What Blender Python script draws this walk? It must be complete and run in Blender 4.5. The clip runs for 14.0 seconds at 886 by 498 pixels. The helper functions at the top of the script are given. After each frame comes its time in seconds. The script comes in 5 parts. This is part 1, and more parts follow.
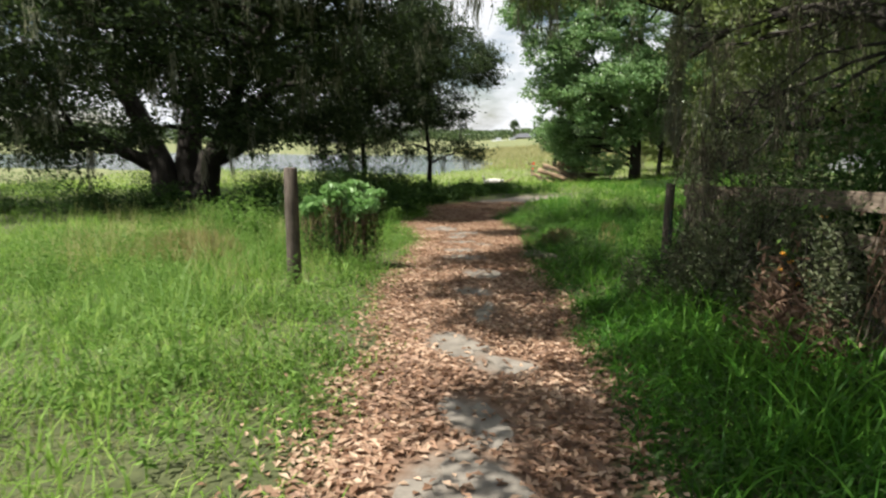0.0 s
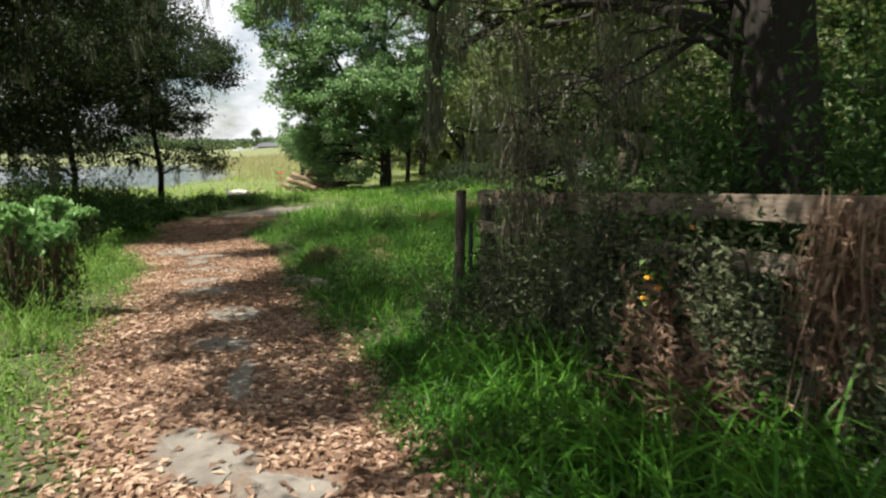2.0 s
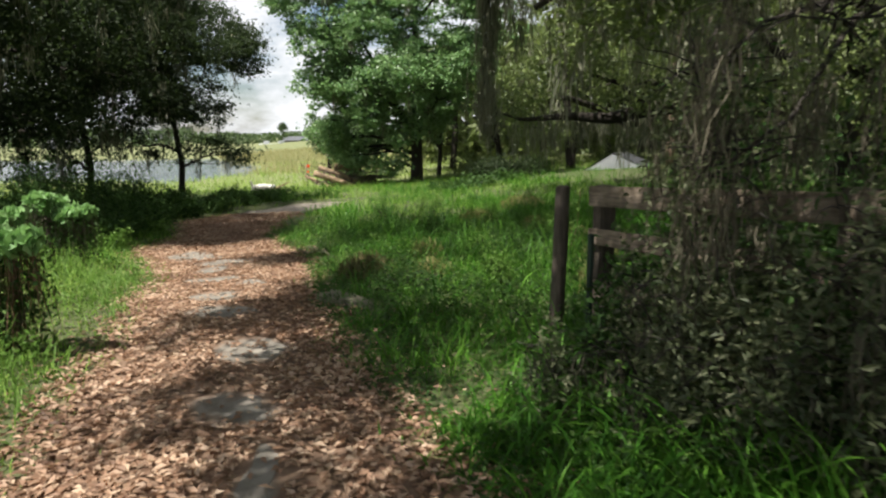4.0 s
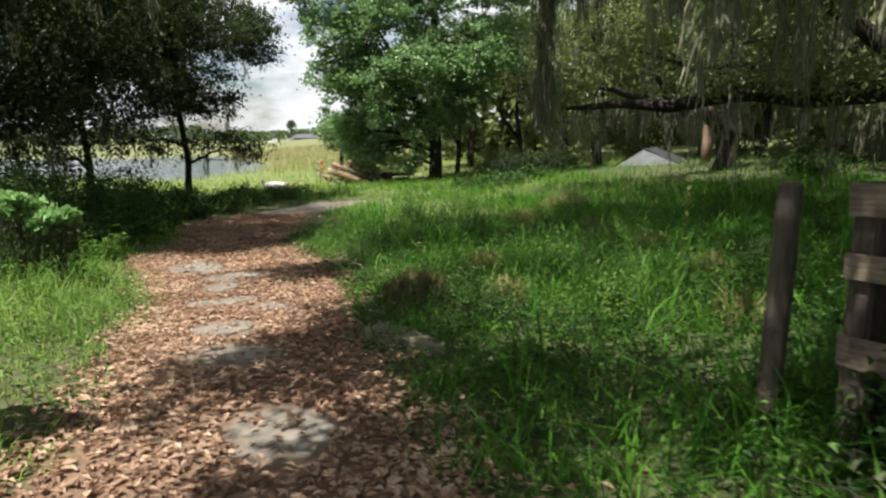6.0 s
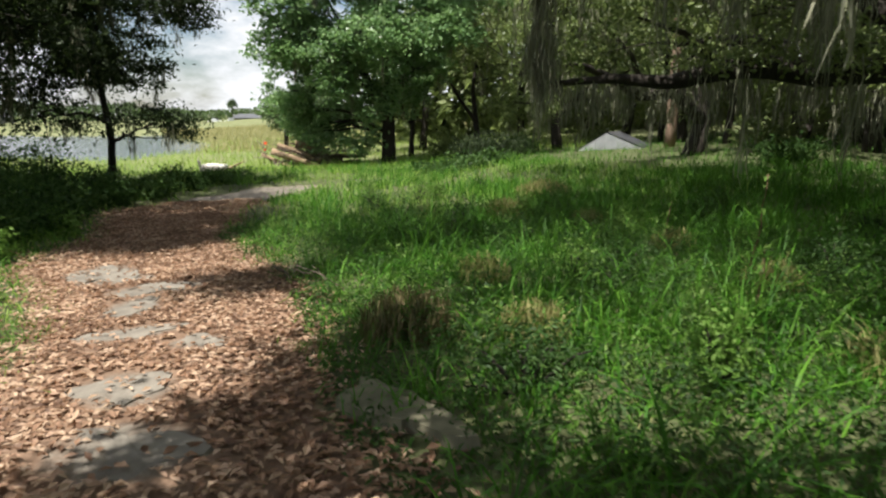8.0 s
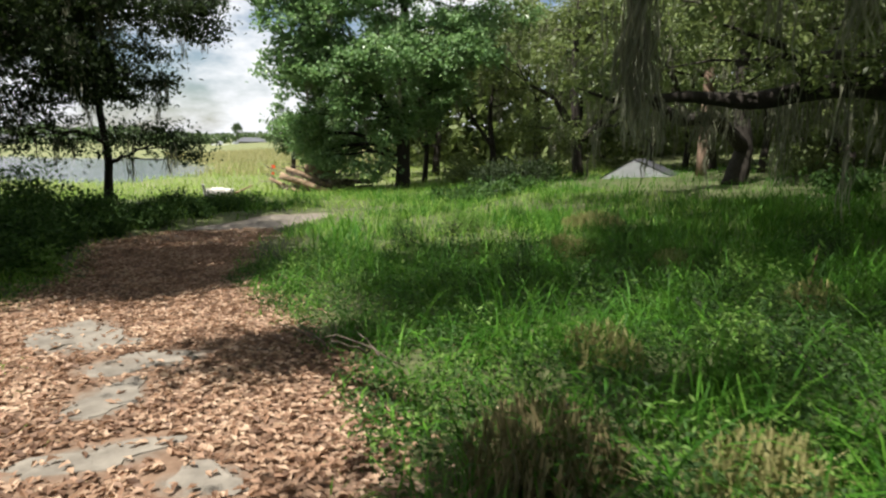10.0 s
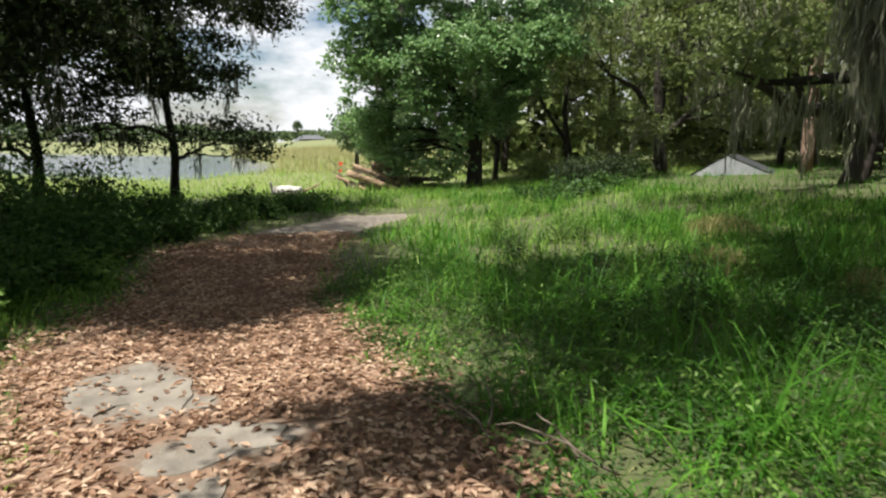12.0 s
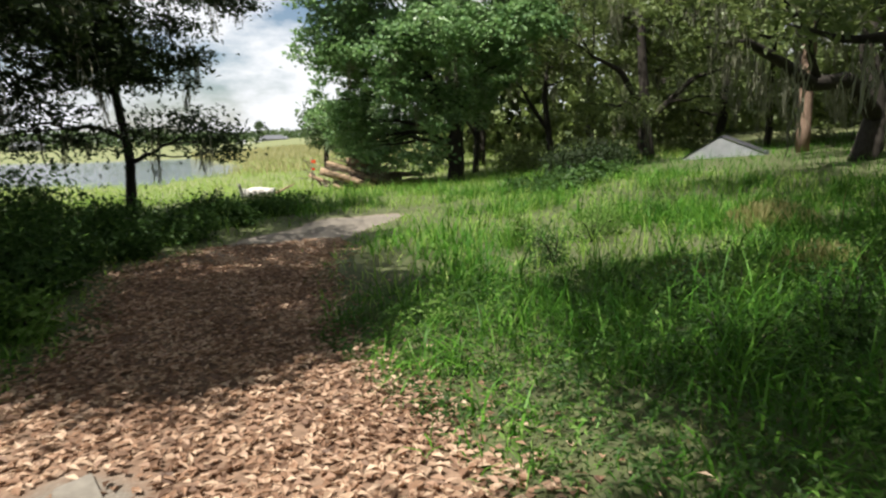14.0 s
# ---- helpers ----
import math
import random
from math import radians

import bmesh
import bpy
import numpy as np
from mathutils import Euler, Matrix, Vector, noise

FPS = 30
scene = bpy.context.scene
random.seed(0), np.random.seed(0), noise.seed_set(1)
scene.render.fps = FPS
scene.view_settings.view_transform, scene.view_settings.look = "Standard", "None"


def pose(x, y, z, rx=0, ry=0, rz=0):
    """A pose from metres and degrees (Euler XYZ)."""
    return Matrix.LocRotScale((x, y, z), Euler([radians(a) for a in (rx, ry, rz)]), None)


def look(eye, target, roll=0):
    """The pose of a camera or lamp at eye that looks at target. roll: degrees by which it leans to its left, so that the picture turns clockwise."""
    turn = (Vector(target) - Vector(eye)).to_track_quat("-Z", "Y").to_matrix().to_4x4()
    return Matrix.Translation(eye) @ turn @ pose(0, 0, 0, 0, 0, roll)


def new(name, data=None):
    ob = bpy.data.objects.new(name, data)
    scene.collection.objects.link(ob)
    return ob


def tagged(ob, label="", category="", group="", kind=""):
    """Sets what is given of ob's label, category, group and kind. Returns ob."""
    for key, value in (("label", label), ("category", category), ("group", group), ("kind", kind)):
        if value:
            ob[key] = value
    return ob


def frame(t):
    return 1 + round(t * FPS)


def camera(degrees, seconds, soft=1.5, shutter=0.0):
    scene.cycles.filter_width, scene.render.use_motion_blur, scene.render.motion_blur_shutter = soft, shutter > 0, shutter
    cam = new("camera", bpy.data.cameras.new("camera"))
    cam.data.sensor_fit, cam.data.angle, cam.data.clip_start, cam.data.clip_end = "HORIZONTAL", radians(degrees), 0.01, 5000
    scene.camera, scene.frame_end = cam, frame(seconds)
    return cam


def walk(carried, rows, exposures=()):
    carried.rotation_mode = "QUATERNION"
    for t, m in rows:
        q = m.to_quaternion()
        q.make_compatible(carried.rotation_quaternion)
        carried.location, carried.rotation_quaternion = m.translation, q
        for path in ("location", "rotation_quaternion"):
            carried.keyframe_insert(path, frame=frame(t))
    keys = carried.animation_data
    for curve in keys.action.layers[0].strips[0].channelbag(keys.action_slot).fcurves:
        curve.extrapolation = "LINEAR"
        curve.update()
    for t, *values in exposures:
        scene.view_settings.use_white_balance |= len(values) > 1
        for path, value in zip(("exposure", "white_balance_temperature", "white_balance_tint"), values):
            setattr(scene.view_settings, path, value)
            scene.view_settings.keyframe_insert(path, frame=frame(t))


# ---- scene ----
cam = camera(67.1, 14.0, 2.3, 0.4)
METRES, EYE, TILT, LEAN, TURN = 14.4, 1.5, -2.7, -1.8, 0.0
ROWS = [
    (0.0, 0.0, 0.0, 0.0, -0.27, -7.09, 2.17),
    (0.5, -0.002, 0.0347, -0.0011, -4.33, -8.76, 2.46),
    (1.0, 0.0033, 0.0712, -0.001, -9.74, -9.05, 3.11),
    (1.5, 0.0021, 0.1019, -0.0009, -15.69, -7.49, 2.81),
    (2.0, 0.0077, 0.1369, -0.0028, -21.7, -7.29, 3.05),
    (4.5, 0.0246, 0.3198, -0.0062, -19.06, -7.68, 2.92),
    (5.0, 0.0234, 0.3579, -0.008, -18.82, -6.92, 2.86),
    (5.5, 0.0263, 0.3942, -0.0099, -20.72, -7.66, 2.87),
    (6.0, 0.0253, 0.4312, -0.0085, -18.91, -7.84, 3.18),
    (6.5, 0.0269, 0.4654, -0.0096, -18.97, -7.3, 3.93),
    (7.0, 0.0333, 0.5029, -0.0089, -21.76, -8.35, 3.13),
    (7.5, 0.0355, 0.5395, -0.01, -22.53, -8.68, 2.23),
    (8.0, 0.0439, 0.5757, -0.0108, -23.5, -9.52, 2.52),
    (10.5, 0.0508, 0.7567, -0.0108, -22.72, -6.97, 1.33),
    (11.0, 0.0437, 0.7906, -0.011, -18.81, -7.57, 1.34),
    (11.5, 0.0437, 0.8233, -0.012, -18.86, -7.29, 2.38),
    (12.0, 0.0435, 0.8574, -0.0103, -18.56, -7.42, 1.95),
    (12.5, 0.0437, 0.8881, -0.0103, -19.64, -6.91, 3.04),
    (13.0, 0.046, 0.9257, -0.0091, -20.53, -7.72, 3.03),
    (13.5, 0.0405, 0.9579, -0.0106, -19.23, -7.53, 3.52),
    (14.0, 0.0414, 0.9935, -0.013, -21.56, -8.03, 4.15),
]
walk(cam, [(t, pose(0, 0, EYE, TILT, LEAN, TURN) @ pose(METRES * x, METRES * y, METRES * z, 90 + pitch, roll, yaw)) for t, x, y, z, yaw, pitch, roll in ROWS])

# ---- light ----
SUN_TO = Vector((-0.46, -0.16, 0.88)).normalized()
scene.view_settings.exposure = 1.1
world = bpy.data.worlds.new("sky")
scene.world = world
world.use_nodes = True
wn, wl = world.node_tree.nodes, world.node_tree.links
wn.clear()
w_out = wn.new("ShaderNodeOutputWorld")
w_bg = wn.new("ShaderNodeBackground")
w_sky = wn.new("ShaderNodeTexSky")
w_sky.sky_type = "NISHITA"
w_sky.sun_disc = False
w_sky.sun_elevation = math.asin(SUN_TO.z)
w_sky.sun_rotation = math.atan2(SUN_TO.x, SUN_TO.y)
w_bg.inputs["Strength"].default_value = 0.05
w_co = wn.new("ShaderNodeTexCoord")
w_map = wn.new("ShaderNodeMapping")
w_map.inputs["Scale"].default_value = (2.2, 2.2, 5.0)
w_map.inputs["Location"].default_value = (0.7, 0.2, 0.1)
w_noise = wn.new("ShaderNodeTexNoise")
w_noise.inputs["Scale"].default_value = 2.1
w_noise.inputs["Detail"].default_value = 9
w_noise.inputs["Roughness"].default_value = 0.58
w_ramp = wn.new("ShaderNodeValToRGB")
w_ramp.color_ramp.elements[0].position = 0.40
w_ramp.color_ramp.elements[1].position = 0.54
w_shade = wn.new("ShaderNodeTexNoise")
w_shade.inputs["Scale"].default_value = 4.0
w_shade.inputs["Detail"].default_value = 5
w_cloud = wn.new("ShaderNodeMix")
w_cloud.data_type = "RGBA"
w_cloud.inputs["A"].default_value = (8.4, 8.7, 9.3, 1)
w_cloud.inputs["B"].default_value = (10.2, 10.3, 10.4, 1)
w_mix = wn.new("ShaderNodeMix")
w_mix.data_type = "RGBA"
wl.new(w_co.outputs["Generated"], w_map.inputs["Vector"])
wl.new(w_map.outputs["Vector"], w_noise.inputs["Vector"])
wl.new(w_map.outputs["Vector"], w_shade.inputs["Vector"])
wl.new(w_noise.outputs["Fac"], w_ramp.inputs["Fac"])
wl.new(w_shade.outputs["Fac"], w_cloud.inputs["Factor"])
wl.new(w_ramp.outputs["Color"], w_mix.inputs["Factor"])
wl.new(w_sky.outputs["Color"], w_mix.inputs["A"])
wl.new(w_cloud.outputs["Result"], w_mix.inputs["B"])
wl.new(w_mix.outputs["Result"], w_bg.inputs["Color"])
wl.new(w_bg.outputs["Background"], w_out.inputs["Surface"])

sun_data = bpy.data.lights.new("sun", "SUN")
sun_data.energy = 5.0
sun_data.angle = radians(0.53)
sun_data.color = (1.0, 0.95, 0.86)
sun = new("sun", sun_data)
sun.matrix_world = look(SUN_TO * 60, (0, 0, 0))

RNG = np.random.default_rng(7)


# ---- materials ----
def material(name, rough=0.8):
    m = bpy.data.materials.new(name)
    m.use_nodes = True
    n, l = m.node_tree.nodes, m.node_tree.links
    p = n["Principled BSDF"]
    p.inputs["Roughness"].default_value = rough
    p.inputs["Specular IOR Level"].default_value = 0.3
    return m, n, l, p


def ramp_node(n, stops):
    r = n.new("ShaderNodeValToRGB")
    els = r.color_ramp.elements
    while len(els) < len(stops):
        els.new(0.5)
    for e, (pos, col) in zip(els, stops):
        e.position, e.color = pos, (*col, 1)
    return r


def noise_node(n, l, scale, detail=6, rough=0.6, stretch=None):
    co = n.new("ShaderNodeTexCoord")
    t = n.new("ShaderNodeTexNoise")
    t.inputs["Scale"].default_value = scale
    t.inputs["Detail"].default_value = detail
    t.inputs["Roughness"].default_value = rough
    if stretch:
        mp = n.new("ShaderNodeMapping")
        mp.inputs["Scale"].default_value = stretch
        l.new(co.outputs["Object"], mp.inputs["Vector"])
        l.new(mp.outputs["Vector"], t.inputs["Vector"])
    else:
        l.new(co.outputs["Object"], t.inputs["Vector"])
    return t


def mix_node(n, l, fac, a, b, blend="MIX"):
    m = n.new("ShaderNodeMix")
    m.data_type, m.blend_type = "RGBA", blend
    for key, v in (("Factor", fac), ("A", a), ("B", b)):
        if isinstance(v, (int, float)):
            m.inputs[key].default_value = v
        elif isinstance(v, tuple):
            m.inputs[key].default_value = (*v, 1)
        else:
            l.new(v, m.inputs[key])
    return m.outputs["Result"]


def bump_node(n, l, p, height, strength, distance):
    b = n.new("ShaderNodeBump")
    b.inputs["Strength"].default_value = strength
    b.inputs["Distance"].default_value = distance
    l.new(height, b.inputs["Height"])
    l.new(b.outputs["Normal"], p.inputs["Normal"])


def leaf_material(name, dark, mid, light, through_light, rough=0.55, patch=0.35, spec=0.35):
    """Foliage: colour by leaf, drifts of tone across the plant, and light passing through."""
    m, n, l, p = material(name, rough)
    p.inputs["Specular IOR Level"].default_value = spec
    geo = n.new("ShaderNodeNewGeometry")
    r = ramp_node(n, ((0.0, dark), (0.5, mid), (1.0, light)))
    big = noise_node(n, l, patch, 3)
    mr = n.new("ShaderNodeMapRange")
    mr.inputs["From Min"].default_value, mr.inputs["From Max"].default_value = 0.3, 0.7
    mr.inputs["To Min"].default_value, mr.inputs["To Max"].default_value = -0.3, 0.3
    l.new(big.outputs["Fac"], mr.inputs["Value"])
    add = n.new("ShaderNodeMath")
    l.new(geo.outputs["Random Per Island"], add.inputs[0])
    l.new(mr.outputs["Result"], add.inputs[1])
    l.new(add.outputs["Value"], r.inputs["Fac"])
    l.new(r.outputs["Color"], p.inputs["Base Color"])
    tr = n.new("ShaderNodeBsdfTranslucent")
    tint = mix_node(n, l, 0.55, r.outputs["Color"], through_light)
    l.new(tint, tr.inputs["Color"])
    ms = n.new("ShaderNodeMixShader")
    ms.inputs["Fac"].default_value = 0.38
    l.new(p.outputs["BSDF"], ms.inputs[1])
    l.new(tr.outputs["BSDF"], ms.inputs[2])
    l.new(ms.outputs["Shader"], n["Material Output"].inputs["Surface"])
    return m


def bark_material(name, dark, light, scale=3.0):
    m, n, l, p = material(name, 0.9)
    a = noise_node(n, l, scale, 8, 0.7, (5, 5, 1.0))
    b = noise_node(n, l, 1.3, 4)
    r = ramp_node(n, ((0.3, dark), (0.72, light)))
    l.new(a.outputs["Fac"], r.inputs["Fac"])
    c = mix_node(n, l, b.outputs["Fac"], r.outputs["Color"], tuple(0.6 * v for v in dark))
    l.new(c, p.inputs["Base Color"])
    bump_node(n, l, p, a.outputs["Fac"], 0.9, 0.05)
    return m


def wood_material(name, dark, light, axis=(2, 22, 22)):
    m, n, l, p = material(name, 0.88)
    a = noise_node(n, l, 2.2, 8, 0.65, axis)
    b = noise_node(n, l, 3.5, 5)
    r = ramp_node(n, ((0.28, dark), (0.7, light)))
    l.new(a.outputs["Fac"], r.inputs["Fac"])
    stain = ramp_node(n, ((0.42, (0.55, 0.53, 0.5)), (0.62, (1, 1, 1))))
    l.new(b.outputs["Fac"], stain.inputs["Fac"])
    c = mix_node(n, l, 0.85, r.outputs["Color"], stain.outputs["Color"], "MULTIPLY")
    l.new(c, p.inputs["Base Color"])
    bump_node(n, l, p, a.outputs["Fac"], 0.6, 0.012)
    return m


def plain_material(name, a, b, scale=6.0, rough=0.7, bump=0.2):
    m, n, l, p = material(name, rough)
    t = noise_node(n, l, scale, 8, 0.65)
    r = ramp_node(n, ((0.32, a), (0.68, b)))
    l.new(t.outputs["Fac"], r.inputs["Fac"])
    l.new(r.outputs["Color"], p.inputs["Base Color"])
    bump_node(n, l, p, t.outputs["Fac"], bump, 0.03)
    return m


# Near-black leaf colour holds the shade of crowns seen against the light.
M_OAK_LEAF_SHADED = leaf_material("shaded_oak_leaf", (0.015, 0.026, 0.012), (0.028, 0.046, 0.019), (0.052, 0.076, 0.031), (0.06, 0.095, 0.022), 0.55, 0.35, 0.25)
M_MID_LEAF = leaf_material("water_oak_leaf", (0.075, 0.15, 0.062), (0.155, 0.26, 0.11), (0.27, 0.38, 0.185), (0.25, 0.44, 0.12), 0.34)
M_GREY_LEAF = leaf_material("grey_oak_leaf", (0.058, 0.084, 0.033), (0.12, 0.162, 0.058), (0.215, 0.26, 0.10), (0.26, 0.34, 0.085), 0.45)
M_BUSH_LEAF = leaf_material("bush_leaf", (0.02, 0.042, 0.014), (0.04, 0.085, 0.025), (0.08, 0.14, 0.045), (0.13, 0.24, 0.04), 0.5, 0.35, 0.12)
M_BROAD_LEAF = leaf_material("broad_vine_leaf", (0.12, 0.24, 0.075), (0.19, 0.34, 0.12), (0.28, 0.43, 0.19), (0.26, 0.48, 0.13), 0.5)
# Grass colours carry light: L is lightened for sun, R darkened for shade.
M_GRASS_L = leaf_material("sunlit_grass", (0.115, 0.21, 0.03), (0.19, 0.325, 0.055), (0.30, 0.40, 0.11), (0.26, 0.44, 0.07), 0.55, 0.5, 0.12)
M_GRASS_R = leaf_material("deep_shaded_grass", (0.022, 0.075, 0.009), (0.05, 0.15, 0.016), (0.105, 0.235, 0.03), (0.14, 0.31, 0.04), 0.45, 0.6, 0.12)
M_GRASS_DRY = leaf_material("dry_grass", (0.15, 0.15, 0.055), (0.25, 0.24, 0.09), (0.37, 0.34, 0.16), (0.34, 0.32, 0.12), 0.7, 0.8)
M_WEED = leaf_material("weed_leaf", (0.07, 0.135, 0.025), (0.11, 0.205, 0.04), (0.18, 0.28, 0.08), (0.18, 0.35, 0.06), 0.5, 0.6, 0.12)
M_MEADOW = leaf_material("meadow_grass", (0.14, 0.24, 0.04), (0.22, 0.34, 0.06), (0.32, 0.42, 0.10), (0.34, 0.46, 0.08), 0.6, 0.12)
M_REED = leaf_material("reed", (0.20, 0.22, 0.08), (0.32, 0.31, 0.14), (0.42, 0.38, 0.2), (0.4, 0.38, 0.15), 0.7, 0.08)
M_THICKET = leaf_material("thicket_leaf", (0.045, 0.06, 0.03), (0.095, 0.115, 0.055), (0.17, 0.18, 0.10), (0.17, 0.21, 0.08), 0.6, 0.8)
M_TUSSOCK = leaf_material("tussock", (0.05, 0.055, 0.022), (0.11, 0.10, 0.045), (0.22, 0.18, 0.09), (0.2, 0.2, 0.07), 0.7, 1.5)
M_OLDMOSS = leaf_material("old_moss", (0.045, 0.04, 0.03), (0.10, 0.09, 0.066), (0.19, 0.17, 0.125), (0.12, 0.11, 0.07), 0.9, 0.9, 0.1)
M_MOSS = leaf_material("spanish_moss", (0.10, 0.106, 0.076), (0.20, 0.205, 0.15), (0.33, 0.33, 0.24), (0.26, 0.26, 0.16), 0.9, 0.6, 0.1)
M_LITTER = leaf_material("fallen_leaf", (0.11, 0.062, 0.04), (0.35, 0.215, 0.14), (0.60, 0.445, 0.32), (0.30, 0.17, 0.09), 0.6, 1.2)
M_DEADVINE = leaf_material("dead_vine", (0.07, 0.042, 0.028), (0.17, 0.105, 0.07), (0.33, 0.22, 0.15), (0.3, 0.2, 0.12), 0.8, 0.8)
M_FAR_LEAF = leaf_material("far_leaf", (0.04, 0.065, 0.03), (0.065, 0.10, 0.045), (0.11, 0.15, 0.07), (0.12, 0.2, 0.05), 0.6, 0.05)
M_BARK = bark_material("oak_bark", (0.022, 0.018, 0.015), (0.078, 0.066, 0.054))
M_PINE = bark_material("pine_bark", (0.16, 0.10, 0.07), (0.40, 0.29, 0.22), 2.0)
M_POST = wood_material("weathered_post", (0.045, 0.035, 0.028), (0.14, 0.115, 0.092), (22, 22, 2))
M_BOARD = wood_material("weathered_board", (0.085, 0.066, 0.05), (0.30, 0.24, 0.185), (22, 2, 22))
M_LOG = wood_material("cut_log", (0.20, 0.13, 0.08), (0.50, 0.37, 0.25), (3, 3, 3))
M_LOGDARK = wood_material("old_log", (0.09, 0.07, 0.055), (0.27, 0.22, 0.18), (3, 3, 3))
M_BLEACHED = wood_material("bleached_wood", (0.46, 0.44, 0.41), (0.74, 0.72, 0.68), (3, 3, 3))
M_SHED = plain_material("dull_white_metal", (0.36, 0.38, 0.40), (0.50, 0.52, 0.54), 2.5, 0.5, 0.05)
M_SLAB = plain_material("sandy_concrete", (0.12, 0.107, 0.09), (0.23, 0.207, 0.175), 5, 0.92, 0.6)
M_BLOCK = plain_material("mossy_concrete", (0.10, 0.098, 0.062), (0.19, 0.175, 0.12), 6, 0.95, 0.6)
M_STAKE = plain_material("green_stake", (0.010, 0.022, 0.014), (0.022, 0.038, 0.026), 20, 0.6, 0.2)
M_ORANGE = plain_material("orange_tape", (0.85, 0.10, 0.03), (0.95, 0.18, 0.05), 8, 0.5, 0.05)
M_PETAL = plain_material("orange_petal", (0.85, 0.30, 0.03), (0.95, 0.5, 0.06), 30, 0.6, 0.05)
M_ROOF = plain_material("far_roof", (0.075, 0.078, 0.088), (0.11, 0.115, 0.125), 1, 0.8, 0.05)
M_FARWALL = plain_material("far_wall", (0.16, 0.16, 0.16), (0.22, 0.22, 0.22), 1, 0.8, 0.05)
M_GLASS = plain_material("far_window", (0.03, 0.035, 0.04), (0.05, 0.055, 0.06), 1, 0.15, 0.0)


def ground_material():
    m, n, l, p = material("earth", 0.95)
    at = n.new("ShaderNodeAttribute")
    at.attribute_name = "zone"
    sep = n.new("ShaderNodeSeparateColor")
    l.new(at.outputs["Color"], sep.inputs["Color"])
    fine = noise_node(n, l, 9, 10, 0.7)
    mid = noise_node(n, l, 0.9, 6)
    grain = noise_node(n, l, 60, 4)
    soil = ramp_node(n, ((0.3, (0.04, 0.048, 0.022)), (0.7, (0.10, 0.115, 0.045))))
    l.new(fine.outputs["Fac"], soil.inputs["Fac"])
    dirt = ramp_node(n, ((0.25, (0.08, 0.05, 0.033)), (0.5, (0.17, 0.11, 0.075)), (0.75, (0.28, 0.19, 0.13))))
    l.new(fine.outputs["Fac"], dirt.inputs["Fac"])
    sand = ramp_node(n, ((0.3, (0.12, 0.103, 0.084)), (0.7, (0.21, 0.186, 0.155))))
    l.new(grain.outputs["Fac"], sand.inputs["Fac"])
    marsh = ramp_node(n, ((0.3, (0.10, 0.13, 0.045)), (0.7, (0.18, 0.18, 0.09))))
    l.new(mid.outputs["Fac"], marsh.inputs["Fac"])
    wob = n.new("ShaderNodeMath")
    wob.operation = "MULTIPLY_ADD"
    wob.inputs[1].default_value, wob.inputs[2].default_value = 0.5, -0.25
    l.new(fine.outputs["Fac"], wob.inputs[0])

    def edge(channel):
        add = n.new("ShaderNodeMath")
        l.new(sep.outputs[channel], add.inputs[0])
        l.new(wob.outputs["Value"], add.inputs[1])
        r = ramp_node(n, ((0.4, (0, 0, 0)), (0.6, (1, 1, 1))))
        l.new(add.outputs["Value"], r.inputs["Fac"])
        return r.outputs["Color"]

    c = mix_node(n, l, edge("Red"), soil.outputs["Color"], dirt.outputs["Color"])
    c = mix_node(n, l, edge("Green"), c, sand.outputs["Color"])
    c = mix_node(n, l, edge("Blue"), c, marsh.outputs["Color"])
    l.new(c, p.inputs["Base Color"])
    bump_node(n, l, p, fine.outputs["Fac"], 0.7, 0.03)
    return m


def water_material():
    m, n, l, p = material("lake_water", 0.04)
    p.inputs["Base Color"].default_value = (0.05, 0.065, 0.07, 1)
    p.inputs["Specular IOR Level"].default_value = 0.5
    t = noise_node(n, l, 0.9, 5, 0.6, (1, 2.5, 1))
    bump_node(n, l, p, t.outputs["Fac"], 0.25, 0.1)
    return m


# ---- mesh helpers ----
def mesh_ob(name, verts, faces, mat, parent=None, smooth=False, sides=4):
    """One mesh object from arrays: verts (n, 3), faces (m, sides)."""
    verts, faces = np.asarray(verts, np.float32), np.asarray(faces, np.int32)
    me = bpy.data.meshes.new(name)
    me.vertices.add(len(verts))
    me.vertices.foreach_set("co", verts.ravel())
    me.loops.add(faces.size)
    me.loops.foreach_set("vertex_index", faces.ravel())
    me.polygons.add(len(faces))
    me.polygons.foreach_set("loop_start", np.arange(0, faces.size, sides, dtype=np.int32))
    me.polygons.foreach_set("loop_total", np.full(len(faces), sides, np.int32))
    me.update(calc_edges=True)
    me.polygons.foreach_set("use_smooth", np.full(len(faces), smooth, bool))
    me.materials.append(mat)
    ob = new(name, me)
    if parent is not None:
        ob.parent = parent
    return ob


def part(name, bm, mat, parent=None, label="", smooth=False):
    me = bpy.data.meshes.new(name)
    bm.to_mesh(me)
    bm.free()
    me.materials.append(mat)
    me.polygons.foreach_set("use_smooth", np.full(len(me.polygons), smooth, bool))
    ob = new(name, me)
    if parent is not None:
        ob.parent = parent
    if label:
        ob["label"] = label
    return ob


def thing(name, at, label, category, group="", kind=""):
    e = new(name)
    e.location = at
    return tagged(e, label, category, group, kind)


def unit(v):
    return v / np.maximum(np.linalg.norm(v, axis=-1, keepdims=True), 1e-9)


def joined(pieces):
    """Pieces of (verts, faces) as one pair."""
    vs, fs, k = [], [], 0
    for v, f in pieces:
        vs.append(v)
        fs.append(f + k)
        k += len(v)
    return np.concatenate(vs), np.concatenate(fs)


